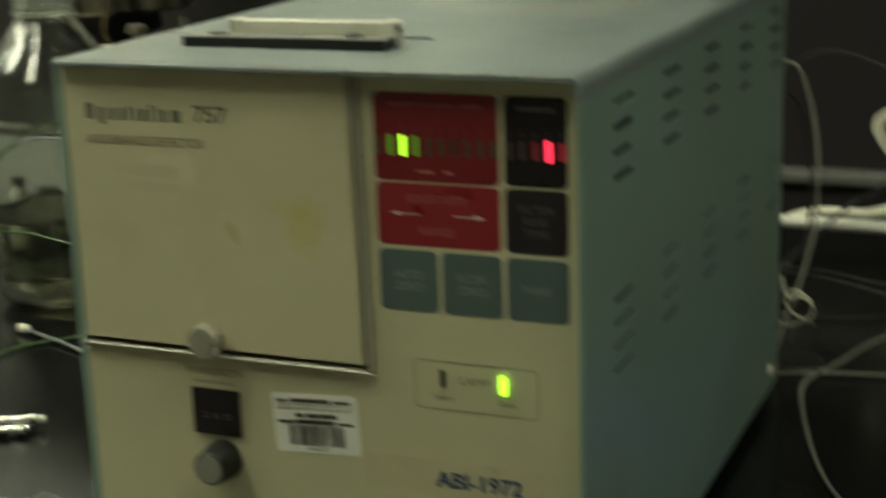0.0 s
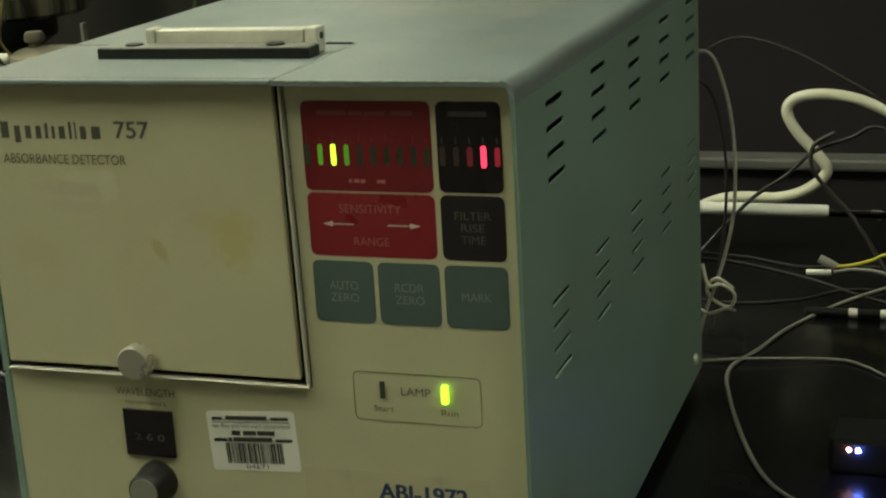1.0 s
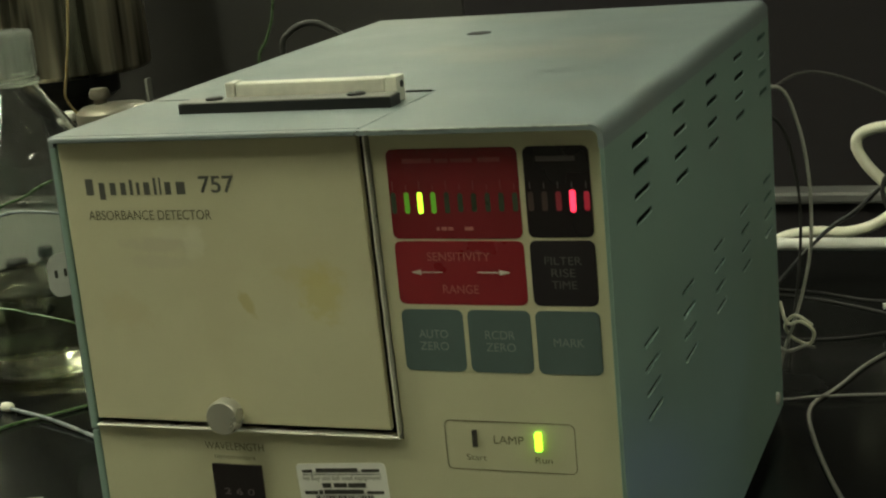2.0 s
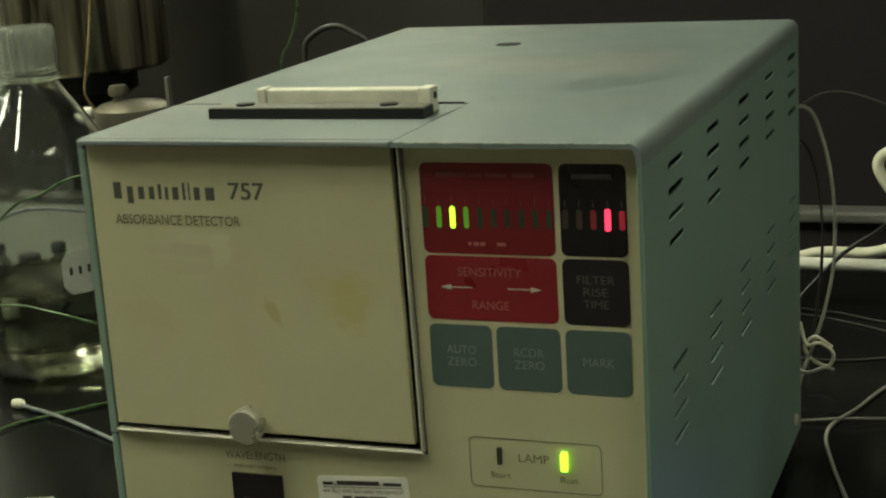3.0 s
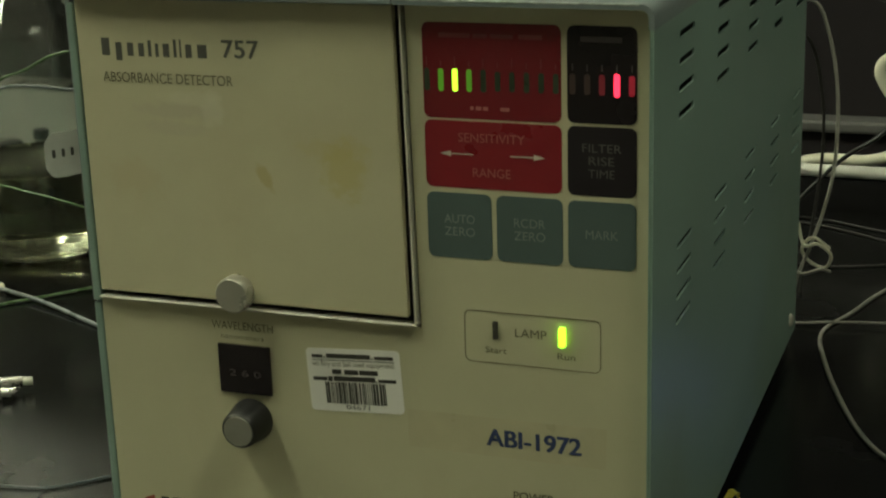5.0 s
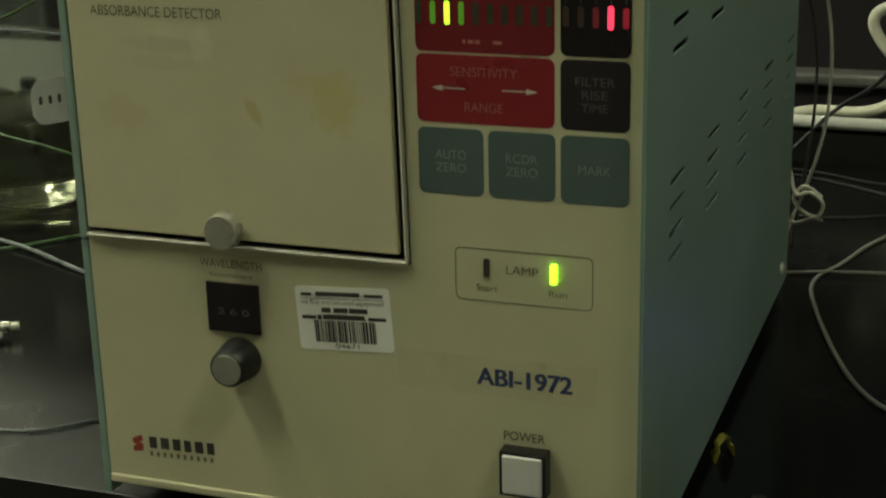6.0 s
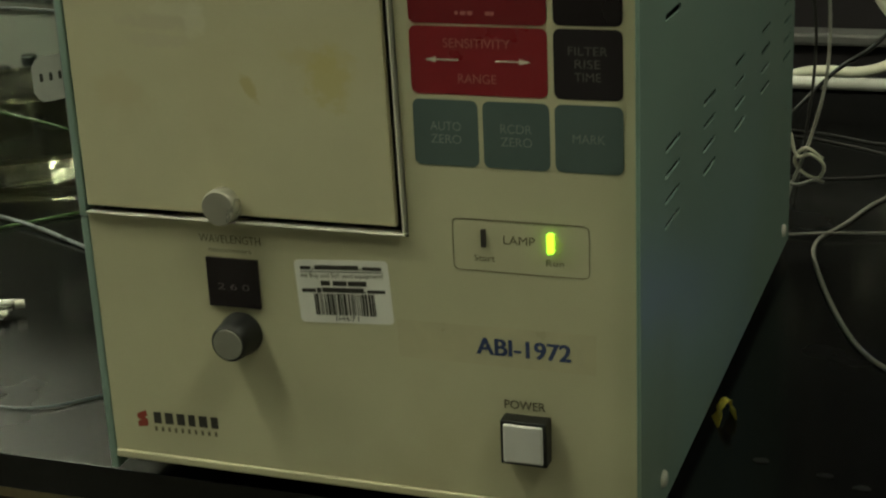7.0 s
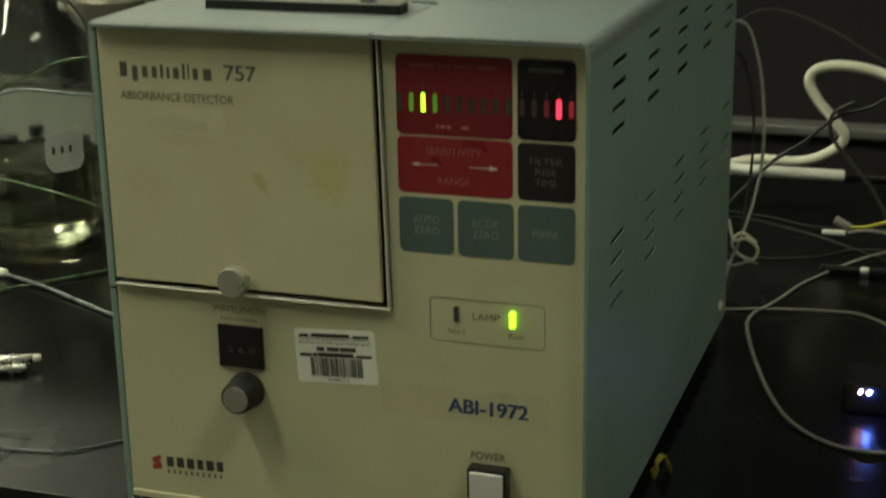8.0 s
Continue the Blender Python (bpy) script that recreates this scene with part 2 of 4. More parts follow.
def pierced(outer, holes, thick, to3d):
    """A sheet with holes right through it."""
    bm = bmesh.new()
    loops = []
    for pts in (outer, *holes):
        vs = [bm.verts.new(to3d(u, v, 0.0)) for u, v in pts]
        loops.append(vs)
    edges = [bm.edges.new((vs[i], vs[(i + 1) % len(vs)])) for vs in loops for i in range(len(vs))]
    bmesh.ops.triangle_fill(bm, use_beauty=True, use_dissolve=False, edges=edges)
    top = list(bm.faces)
    back = [[bm.verts.new(to3d(u, v, thick)) for u, v in pts] for pts in (outer, *holes)]
    match = {a: b for vs, ws in zip(loops, back) for a, b in zip(vs, ws)}
    for f in top:
        bm.faces.new([match[v] for v in reversed(f.verts)])
    for vs, ws in zip(loops, back):
        for i in range(len(vs)):
            j = (i + 1) % len(vs)
            bm.faces.new((vs[i], ws[i], ws[j], vs[j]))
    bmesh.ops.recalc_face_normals(bm, faces=bm.faces)
    return bm


def lathe(profile, n=48, axis="z", at=(0, 0, 0), closed=True):
    """Turn (radius, height) points round an axis through at."""
    bm = bmesh.new()
    rings = []
    for r, h in profile:
        ring = []
        for i in range(n):
            a = 2 * math.pi * i / n
            c, s = r * math.cos(a), r * math.sin(a)
            p = {"z": (c, s, h), "y": (c, h, s), "x": (h, c, s)}[axis]
            ring.append(bm.verts.new(Vector(p) + Vector(at)))
        rings.append(ring)
    for a, b in zip(rings, rings[1:]):
        for i in range(n):
            j = (i + 1) % n
            bm.faces.new((a[i], a[j], b[j], b[i]))
    if closed:
        bm.faces.new(rings[0])
        bm.faces.new(rings[-1])
    bmesh.ops.remove_doubles(bm, verts=bm.verts, dist=1e-6)
    bmesh.ops.recalc_face_normals(bm, faces=bm.faces)
    return bm


def smooth_line(pts, steps=8):
    pts = [Vector(p) for p in pts]
    if len(pts) < 3:
        return [pts[0].lerp(pts[-1], i / steps) for i in range(steps + 1)]
    ext = [2 * pts[0] - pts[1], *pts, 2 * pts[-1] - pts[-2]]
    out = []
    for i in range(1, len(ext) - 2):
        a, b, c, d = ext[i - 1 : i + 3]
        for k in range(steps):
            t = k / steps
            out.append(0.5 * ((2 * b) + (c - a) * t + (2 * a - 5 * b + 4 * c - d) * t * t + (3 * b - a - 3 * c + d) * t**3))
    out.append(pts[-1])
    return out


def tube(pts, r, n=10, steps=8):
    """A round cable or tube along a smooth line."""
    line = smooth_line(pts, steps)
    bm = bmesh.new()
    up = Vector((0.13, 0.21, 0.97)).normalized()
    rings = []
    for i, p in enumerate(line):
        t = (line[min(i + 1, len(line) - 1)] - line[max(i - 1, 0)]).normalized()
        s = t.cross(up)
        if s.length < 0.05:
            s = t.cross(Vector((1, 0, 0)))
        s.normalize()
        u = s.cross(t)
        rings.append([bm.verts.new(p + r * (math.cos(2 * math.pi * k / n) * s + math.sin(2 * math.pi * k / n) * u)) for k in range(n)])
    for a, b in zip(rings, rings[1:]):
        for k in range(n):
            bm.faces.new((a[k], a[(k + 1) % n], b[(k + 1) % n], b[k]))
    bm.faces.new(rings[0])
    bm.faces.new(rings[-1])
    bmesh.ops.recalc_face_normals(bm, faces=bm.faces)
    return bm


def lettering(name, text, x0, x1, z0, cap, y, mat, parent, label="", bold=0.0, turn=0.0, heavy=0.0):
    """Words on the front, from x0 to x1, on the base line z0, with capitals of height cap; heavy widens the strokes."""
    cu = bpy.data.curves.new(name, "FONT")
    cu.body, cu.size, cu.extrude, cu.offset = text, 1.0, 0.0, bold
    ob = bpy.data.objects.new(name, cu)
    scene.collection.objects.link(ob)
    bpy.context.view_layer.update()
    me = bpy.data.meshes.new_from_object(ob.evaluated_get(bpy.context.evaluated_depsgraph_get()))
    bpy.data.objects.remove(ob)
    bpy.data.curves.remove(cu)
    xs = [v.co.x for v in me.vertices]
    lo, hi = min(xs), max(xs)
    k, h = (x1 - x0) / (hi - lo), cap / 0.69
    c, s = math.cos(radians(turn)), math.sin(radians(turn))
    for v in me.vertices:
        u, w = (v.co.x - lo) * k, v.co.y * h
        v.co = (x0 + c * u - s * w, y, z0 + s * u + c * w)
    if heavy:
        bm = bmesh.new()
        bm.from_mesh(me)
        twin = bmesh.ops.duplicate(bm, geom=list(bm.faces))["geom"]
        bmesh.ops.translate(bm, vec=(heavy, -0.00001, 0), verts=[q for q in twin if isinstance(q, bmesh.types.BMVert)])
        bm.to_mesh(me)
        bm.free()
    me.name = name
    me.materials.append(mat)
    out = new(name, me)
    out.parent = parent
    return tagged(out, label)


def bars(name, spots, y, mat, parent, label="", turn=0.0, about=(0, 0), thick=0.00012):
    """Plain print bars (x0, x1, z0, z1) on the front at y, each a piece of its own."""
    c, s = math.cos(radians(turn)), math.sin(radians(turn))
    for x0, x1, z0, z1 in spots:
        pts = []
        for u, w in ((x0, z0), (x1, z0), (x1, z1), (x0, z1)):
            du, dw = u - about[0], w - about[1]
            pts.append((about[0] + c * du - s * dw, about[1] + s * du + c * dw))
        part(name, prism(pts, thick, lambda u, v, d: (u, y + d, v)), mat, parent, label)


# ---------------------------------------------------------------- the room
def room():
    def slab(name, b, mat):
        return tagged(part(name, b, mat), kind="structure")

    slab("floor", box(-4.2, 3.2, -3.2, 4.2, -1.0, -0.9), FLOOR_MAT)
    slab("ceiling", box(-4.2, 3.2, -3.2, 4.2, 1.9, 2.0), CEILING_MAT)
    # walls out of view; the pale two are added to brighten bench and bottle
    slab("unseen_wall_north", box(-4.2, 3.2, 4.0, 4.2, -0.9, 1.9), WALL_BOUNCE)
    slab("unseen_wall_south", box(-4.2, 3.2, -3.2, -3.0, -0.9, 1.9), WALL_MAT)
    slab("unseen_wall_west", box(-4.2, -4.0, -3.0, 4.0, -0.9, 1.9), WALL_BOUNCE)
    slab("unseen_wall_east", box(3.0, 3.2, -3.0, 4.0, -0.9, 1.9), WALL_MAT)
    # partition and screen heights are set to shape what the bench reflects
    slab("partition", box(-0.14, 2.6, 0.95, 0.99, -0.9, 1.5, 0.003), BOARD)
    slab("low_screen", box(-2.6, -0.1405, 0.955, 0.985, -0.9, 0.30, 0.003), SCREEN)
    slab("trim", box(-0.14, 2.6, 0.915, 0.948, 0.046, 0.058, 0.003), LEDGE)
    slab("backsplash", box(-0.14, 2.6, 0.925, 0.948, 0.0, 0.0455, 0.001), BOARD)

    bench = thing("lab_bench", "black epoxy resin lab bench on oak cabinets", "bench")
    part("worktop", box(-2.6, 2.6, 0.02, 0.914, -0.0215, 0.0, 0.0004), BENCH, bench)
    part("apron", box(-2.58, 2.58, 0.032, 0.05, -0.035, -0.022, 0.001), WOOD, bench, "pale oak rail under the worktop")
    part("carcass", box(-2.58, 2.58, 0.055, 0.90, -0.86, -0.036), BLACK_PLASTIC, bench)
    for i in range(-4, 4):
        part("drawer_front", box(0.62 * i + 0.01, 0.62 * i + 0.61, 0.036, 0.054, -0.24, -0.045, 0.002), WOOD, bench)
        part("cupboard_door", box(0.62 * i + 0.01, 0.62 * i + 0.61, 0.036, 0.054, -0.84, -0.25, 0.002), WOOD, bench)

    def lamp(x, y, lx, ly):
        t = thing("unseen_ceiling_light", "unseen white fluorescent ceiling light with a glowing diffuser", "ceiling light", "ceiling lights")
        part("frame", pierced([(x - lx, y - ly), (x + lx, y - ly), (x + lx, y + ly), (x - lx, y + ly)],
                              [[(x - lx + 0.02, y - ly + 0.02), (x + lx - 0.02, y - ly + 0.02), (x + lx - 0.02, y + ly - 0.02), (x - lx + 0.02, y + ly - 0.02)]],
                              0.05, lambda u, v, d: (u, v, 1.85 + d)), WHITE_PLASTIC, t)
        part("diffuser", box(x - lx + 0.021, x + lx - 0.021, y - ly + 0.021, y + ly - 0.021, 1.862, 1.872), DIFFUSER, t)

    for x, y, lx, ly in LAMPS:
        lamp(x, y, lx, ly)


# first lamp placed from the shadows; the others are unseen fill lamps, added
LAMPS = [(-0.60, -0.54, 0.075, 0.50), (-2.0, 2.2, 0.6, 0.075), (1.15, -0.45, 0.075, 0.42), (-1.9, -0.42, 0.6, 0.075), (-3.3, 0.6, 0.075, 0.6), (-0.9, 3.0, 0.45, 0.075), (-1.3, 0.9, 0.075, 0.6)]
room()

# ---------------------------------------------------------------- the instrument
XL, DEEP, ZB = -0.0235, 0.435, 0.0125
LIP = -0.0068
SPLIT, SEAM = 0.1448, 0.0980


def x_right(y):
    """The right side runs slightly outwards to the back."""
    return 0.2592 + 0.0028 * y / DEEP


def z_low(y):
    return 0.0098 + 0.0030 * y / DEEP


def z_top(y):
    return 0.3031 + 0.0009 * y / DEEP


def vent_slots():
    spots = []
    for z0 in (0.2832, 0.1866):
        for row in range(4):
            for col in range(5):
                spots.append((0.0572 + 0.0868 * col, z0 - 0.0121 * row))
    return spots


def stadium(u, v, half, r, n=4):
    pts = []
    for side, a0 in ((1, -90), (-1, 90)):
        for i in range(n + 1):
            a = radians(a0 + 180 * i / n)
            pts.append((u + side * (half - r) + r * math.cos(a), v + r * math.sin(a)))
    return pts


def bent_sheet(x0, x1, y0, y1, z_low_left, z_low_right, r=0.006, t=0.0025, r_left=0.002):
    """A sheet bent over the top: left side (if given), top and right side (if given), from y0 to y1."""
    def outline(y, inset):
        top = z_top(y) - inset
        pts = []
        if z_low_left is not None:
            pts.append((x0 + inset, z_low_left))
            rr = max(r_left - inset, 0.001)
            for i in range(7):
                a = radians(180 - 90 * i / 6)
                pts.append((x0 + inset + rr + rr * math.cos(a), top - rr + rr * math.sin(a)))
        else:
            pts.append((x0, top))
        if z_low_right is not None:
            rr, xe = max(r - inset, 0.001), x_right(y) - inset
            for i in range(7):
                a = radians(90 - 90 * i / 6)
                pts.append((xe - rr + rr * math.cos(a), top - rr + rr * math.sin(a)))
            pts.append((xe, z_low_right))
        else:
            pts.append((x1, top))
        return pts

    bm = bmesh.new()
    loops = []
    for y in (y0, y1):
        for inset in (0, t):
            loops.append([bm.verts.new((u, y, w)) for u, w in outline(y, inset)])
    fo, fi, bo, bi = loops
    n = len(fo)
    for i in range(n - 1):
        bm.faces.new((fo[i], fo[i + 1], bo[i + 1], bo[i]))
        bm.faces.new((fi[i + 1], fi[i], bi[i], bi[i + 1]))
        bm.faces.new((fo[i + 1], fo[i], fi[i], fi[i + 1]))
        bm.faces.new((bo[i], bo[i + 1], bi[i + 1], bi[i]))
    for i in (0, n - 1):
        bm.faces.new((fo[i], bo[i], bi[i], fi[i]))
    bmesh.ops.recalc_face_normals(bm, faces=bm.faces)
    return bm


def screw(parent, at, axis, r=0.004, mat=CHROME):
    sign = 1 if axis == "x" else -1
    prof = [(r, 0), (r, sign * 0.0010), (r * 0.75, sign * 0.0022), (0.0004, sign * 0.0026)]
    return part("screw", lathe(prof, 16, axis, at), mat, parent, "steel screw head", True)


def instrument():
    body = thing("absorbance_detector", "teal steel bench detector with cream front panel on black bench", "lab instrument")

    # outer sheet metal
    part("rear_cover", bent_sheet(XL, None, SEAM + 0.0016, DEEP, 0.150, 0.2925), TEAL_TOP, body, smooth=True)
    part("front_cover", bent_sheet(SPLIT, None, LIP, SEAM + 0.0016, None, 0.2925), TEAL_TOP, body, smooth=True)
    outer = [(LIP, z_low(LIP)), (DEEP, z_low(DEEP)), (DEEP, 0.2925), (LIP, 0.2925)]
    part("side_panel", pierced(outer, [stadium(u, v, 0.0158, 0.0016 if v > 0.22 else 0.0013) for u, v in vent_slots()], 0.0009,
                               lambda u, v, d: (x_right(u) - d, u, v)), TEAL, body, "teal side panel with rows of vent slots")
    xf = x_right(LIP)
    part("front_flange", box(xf - 0.0021, xf - 0.0010, LIP + 0.0002, 0.004, 0.0140, 0.2960, 0.0004), TEAL, body)
    part("left_panel", box(XL, XL + 0.0042, -0.0005, DEEP, ZB, 0.1495, 0.0008), TEAL, body)
    # coloured near-black to give the dark void below the front panel
    part("shaded_bottom_plate", box(XL + 0.005, 0.256, 0.012, DEEP - 0.002, ZB + 0.001, ZB + 0.003), DARK, body)
    part("back_panel", box(XL + 0.003, 0.2590, DEEP - 0.004, DEEP - 0.001, ZB + 0.004, 0.299), TEAL, body)
    # near-black block stands in for the shade inside the case
    part("interior_shade_block", box(XL + 0.006, 0.2530, 0.012, DEEP - 0.006, ZB + 0.004, 0.292), DARK, body)
    hood = louver_mesh()
    for u, v in vent_slots():
        ob = new("louver", hood)
        ob.parent = body
        ob.location = (x_right(u), u, v - 0.0017)
    for x in (0.02, 0.23):
        for y in (0.045, 0.40):
            part("foot", lathe([(0.010, 0.0), (0.011, 0.004), (0.010, 0.0134)], 20, "z", (x, y, 0)), RUBBER, body, "black rubber foot", True)
    screw(body, (x_right(0.037), 0.0370, 0.0250), "x", 0.0042)
    screw(body, (x_right(0.408), 0.4080, 0.0275), "x", 0.0045)
    part("cover_plug", lathe([(0.0082, -0.0004), (0.0082, 0.0002), (0.0078, 0.0003), (0.0003, 0.0002)], 32, "z", (0.0910, 0.3290, z_top(0.329))), DARK, body, "dark hole plug in the top cover", True)
    # pale strip paints the lip's highlight line along with its worn specks
    part("worn_highlight_edge", box(SPLIT + 0.0016, xf - 0.0062, LIP - 0.00015, LIP + 0.0008, z_top(0) - 0.0008, z_top(0) + 0.00005, 0.0003), WORN_HIGHLIGHT, body, "worn front edge with its bright highlight painted on")

    # front: fixed panel round the door
    outline = [(-0.0190, 0.0240), (0.2566, 0.0240), (0.2566, 0.3004), (0.1476, 0.3004), (0.1501, 0.1520), (-0.0190, 0.1522)]
    panel = part("front_panel", prism(outline, 0.003, lambda u, v, d: (u, d, v)), CREAM, body, "cream painted front panel")
    part("panel_lip", box(-0.0190, 0.2566, -0.0012, 0.002, 0.0195, 0.0237, 0.0007), CREAM, body)
    part("door_trim", skewed(box(0.1456, 0.1466, -0.0030, 0.004, 0.1541, 0.3000, 0.0004)), CHROME, body, "thin bright metal trim strip")
    part("door_trim", skewed(box(-0.0185, 0.1466, -0.0030, 0.004, 0.1528, 0.1538, 0.0004)), CHROME, body, "thin bright metal trim strip")

    # door with its own piece of the top cover
    door = part("door", skewed(box(-0.0180, 0.1420, -0.0012, 0.0030, 0.1566, 0.2998, 0.0006)), CREAM_DOOR, body, "cream door with yellow stains")
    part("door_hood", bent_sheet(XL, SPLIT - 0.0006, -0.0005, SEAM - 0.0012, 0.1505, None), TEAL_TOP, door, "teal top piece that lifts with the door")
    part("door_side", box(XL + 0.0004, XL + 0.0042, -0.0008, SEAM - 0.002, 0.1507, 0.2975, 0.0008), TEAL, door)
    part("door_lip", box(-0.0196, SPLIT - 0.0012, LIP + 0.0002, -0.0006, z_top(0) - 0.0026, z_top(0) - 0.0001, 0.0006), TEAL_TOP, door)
    part("door_knob", lathe([(0.0060, 0.0), (0.0060, -0.003), (0.0084, -0.0034), (0.0088, -0.0040), (0.0088, -0.0100), (0.0081, -0.0112), (0.0003, -0.0114)],
                            40, "y", (0.0598, -0.0012, 0.1632)), KNOB_GREY, door, "satin grey metal knob", True)
    zt = z_top(0.07)
    plate = part("handle_plate", box(0.0215, 0.1386, 0.0515, 0.0655, zt - 0.0012, zt + 0.0052, 0.0004), BLACK_PLASTIC, door, "black plate on the top")
    part("cover_strip", box(0.0222, 0.1376, 0.0522, 0.0655, zt + 0.00525, zt + 0.0057, 0.0002), ALU_PAINT, plate, "grey metal strip")
    for x in (0.0385, 0.1175):
        part("bolt", lathe([(0.0048, 0.0), (0.0048, 0.0009), (0.0038, 0.0013), (0.0004, 0.0013)], 18, "z", (x, 0.0600, zt + 0.0057)), BLACK_PLASTIC, plate, smooth=True)
    bar = part("hinge_bar", box(0.0470, 0.1296, 0.0672, 0.0762, zt, zt + 0.0124, 0.0009), ALU, door, "brushed aluminium hinge bar")
    part("end_block", box(0.1302, 0.1370, 0.0665, 0.0772, zt, zt + 0.0130, 0.0009), ALU, bar)
    part("end_block", box(0.0415, 0.0464, 0.0665, 0.0772, zt, zt + 0.0130, 0.0009), ALU, bar)
    part("pin", lathe([(0.0018, 0.0), (0.0018, 0.0006), (0.0002, 0.0007)], 12, "x", (0.1370, 0.0722, zt + 0.0085)), BLACK_PLASTIC, bar)
    part("hinge_seam", box(0.1290, 0.1432, 0.0966, 0.0982, z_top(0.1) - 0.0002, z_top(0.1) + 0.0009, 0.0003), BLACK_PLASTIC, door)

    # letters of the trade name become one bar each; the model number is lettered
    word = [(0.000, 0.0065, 0, 0.0082), (0.0078, 0.0127, -0.0022, 0.0062), (0.0140, 0.0188, 0, 0.0062), (0.0200, 0.0244, 0, 0.0062),
            (0.0254, 0.0280, 0, 0.0076), (0.0292, 0.0318, 0, 0.0062), (0.0328, 0.0378, 0, 0.0062), (0.0388, 0.0411, 0, 0.0084),
            (0.0421, 0.0435, 0, 0.0084), (0.0446, 0.0494, 0, 0.0062), (0.0504, 0.0576, 0, 0.0062)]
    bars("printed_bar", [(-0.0062 + a + 0.17 * (b - a), -0.0062 + b - 0.17 * (b - a), 0.2734 + c, 0.2734 + d) for a, b, c, d in word], -0.00132, INK_SOFT, door)
    lettering("model_number", "757", 0.0580, 0.0766, 0.2742, 0.0080, -0.0014, INK_SOFT, door, bold=0.010, heavy=0.0002)
    lettering("caption", "ABSORBANCE DETECTOR", -0.0056, 0.0626, 0.2610, 0.0047, -0.0014, INK_CAPTION, door)

    # membrane keypad and displays
    def key(name, x0, x1, z0, z1, mat, label):
        return part(name, front_plate(x0, x1, z0, z1, 0.0032, -0.00018, 0.0002), mat, body, label)

    red = key("absorbance_display", 0.1552, 0.2177, 0.2508, 0.2928, RED_WINDOW_SHADED, "red display window, darkened for shade, with a lit green bar")
    sens = key("sensitivity_key", 0.1552, 0.2177, 0.2196, 0.2498, RED, "red membrane key with white arrows")
    blk = key("reference_display", 0.2203, 0.2505, 0.2512, 0.2928, BLACK_WINDOW, "black display window with a lit red bar")
    filt = key("filter_key", 0.2203, 0.2505, 0.2196, 0.2500, BLACK_KEY, "black membrane key")
    auto = key("auto_zero_key", 0.1552, 0.1855, 0.1870, 0.2172, GREY_KEY, "grey-green membrane key")
    rcdr = key("recorder_zero_key", 0.1877, 0.2180, 0.1870, 0.2172, GREY_KEY, "grey-green membrane key")
    mark = key("mark_key", 0.2203, 0.2505, 0.1870, 0.2172, GREY_KEY, "grey-green membrane key")
    yk = -0.00030
    for i in range(10):
        m = LED_GREEN if i == 2 else LED_GREEN_HALF if i in (1, 3) else LED_GREEN_OFF
        x, h = 0.1570 + 0.00648 * i, 0.0050 if i < 5 else 0.0044
        part("segment", front_plate(x - 0.0012, x + 0.0012, 0.2677 - h, 0.2677 + h, 0.0010, -0.00032, 0.0002, 2), m, red, "lit green segment" if i == 2 else "")
    for i in range(5):
        m = (LED_RED_OFF, LED_RED_OFF, LED_RED_DIM, LED_RED, LED_RED_HALF)[i]
        x, h = 0.2226 + 0.00642 * i, 0.0050 if i == 3 else 0.0044
        part("segment", front_plate(x - 0.0013, x + 0.0013, 0.2679 - h, 0.2679 + h, 0.0010, -0.00032, 0.0002, 2), m, blk, "lit red segment" if i == 3 else "")
    bars("printed_bar", [(0.1630, 0.1772, 0.2862, 0.2882), (0.1785, 0.1850, 0.2862, 0.2880), (0.1862, 0.1965, 0.2862, 0.2880), (0.1990, 0.2095, 0.2862, 0.2882)], yk, PRINT_DIM, red)
    bars("printed_bar", [(0.1768, 0.1782, 0.2548, 0.2564), (0.1792, 0.1818, 0.2548, 0.2564), (0.1825, 0.1848, 0.2548, 0.2564), (0.1905, 0.1945, 0.2548, 0.2564)], yk, PRINT_RED, red)
    bars("scale_mark", [(0.1570 + 0.00648 * i - 0.00018, 0.1570 + 0.00648 * i + 0.00018, 0.2736, 0.2736 + (0.0042 if i % 2 == 0 else 0.0024)) for i in range(10)], yk, PRINT_DIM, red)
    bars("printed_bar", [(0.2262, 0.2440, 0.2860, 0.2882)], yk, PRINT_FAINT, blk)
    bars("scale_mark", [(0.2226 + 0.00642 * i - 0.00018, 0.2226 + 0.00642 * i + 0.00018, 0.2736, 0.2766) for i in range(5)], yk, PRINT_FAINT, blk)
    lettering("caption", "SENSITIVITY", 0.1708, 0.2012, 0.2405, 0.0040, yk, PRINT_RED, sens)
    lettering("caption", "RANGE", 0.1772, 0.1946, 0.2250, 0.0040, yk, PRINT_RED, sens)
    for tip, tail in ((0.1622, 0.1776), (0.2102, 0.1944)):
        s = 1 if tail > tip else -1
        z = 0.2350
        pts = [(tip, z), (tip + s * 0.0050, z - 0.0013), (tip + s * 0.0050, z - 0.00025), (tail, z - 0.00025), (tail, z + 0.00025), (tip + s * 0.0050, z + 0.00025), (tip + s * 0.0050, z + 0.0013)]
        part("arrow", prism(pts, 0.0001, lambda u, v, d: (u, yk + d, v)), PRINT_WHITE, sens, "white printed arrow")
    for text, x0, x1, z in (("FILTER", 0.2268, 0.2440, 0.2388), ("RISE", 0.2296, 0.2408, 0.2332), ("TIME", 0.2294, 0.2410, 0.2276)):
        lettering("caption", text, x0, x1, z, 0.0037, yk, PRINT_SOFT, filt)
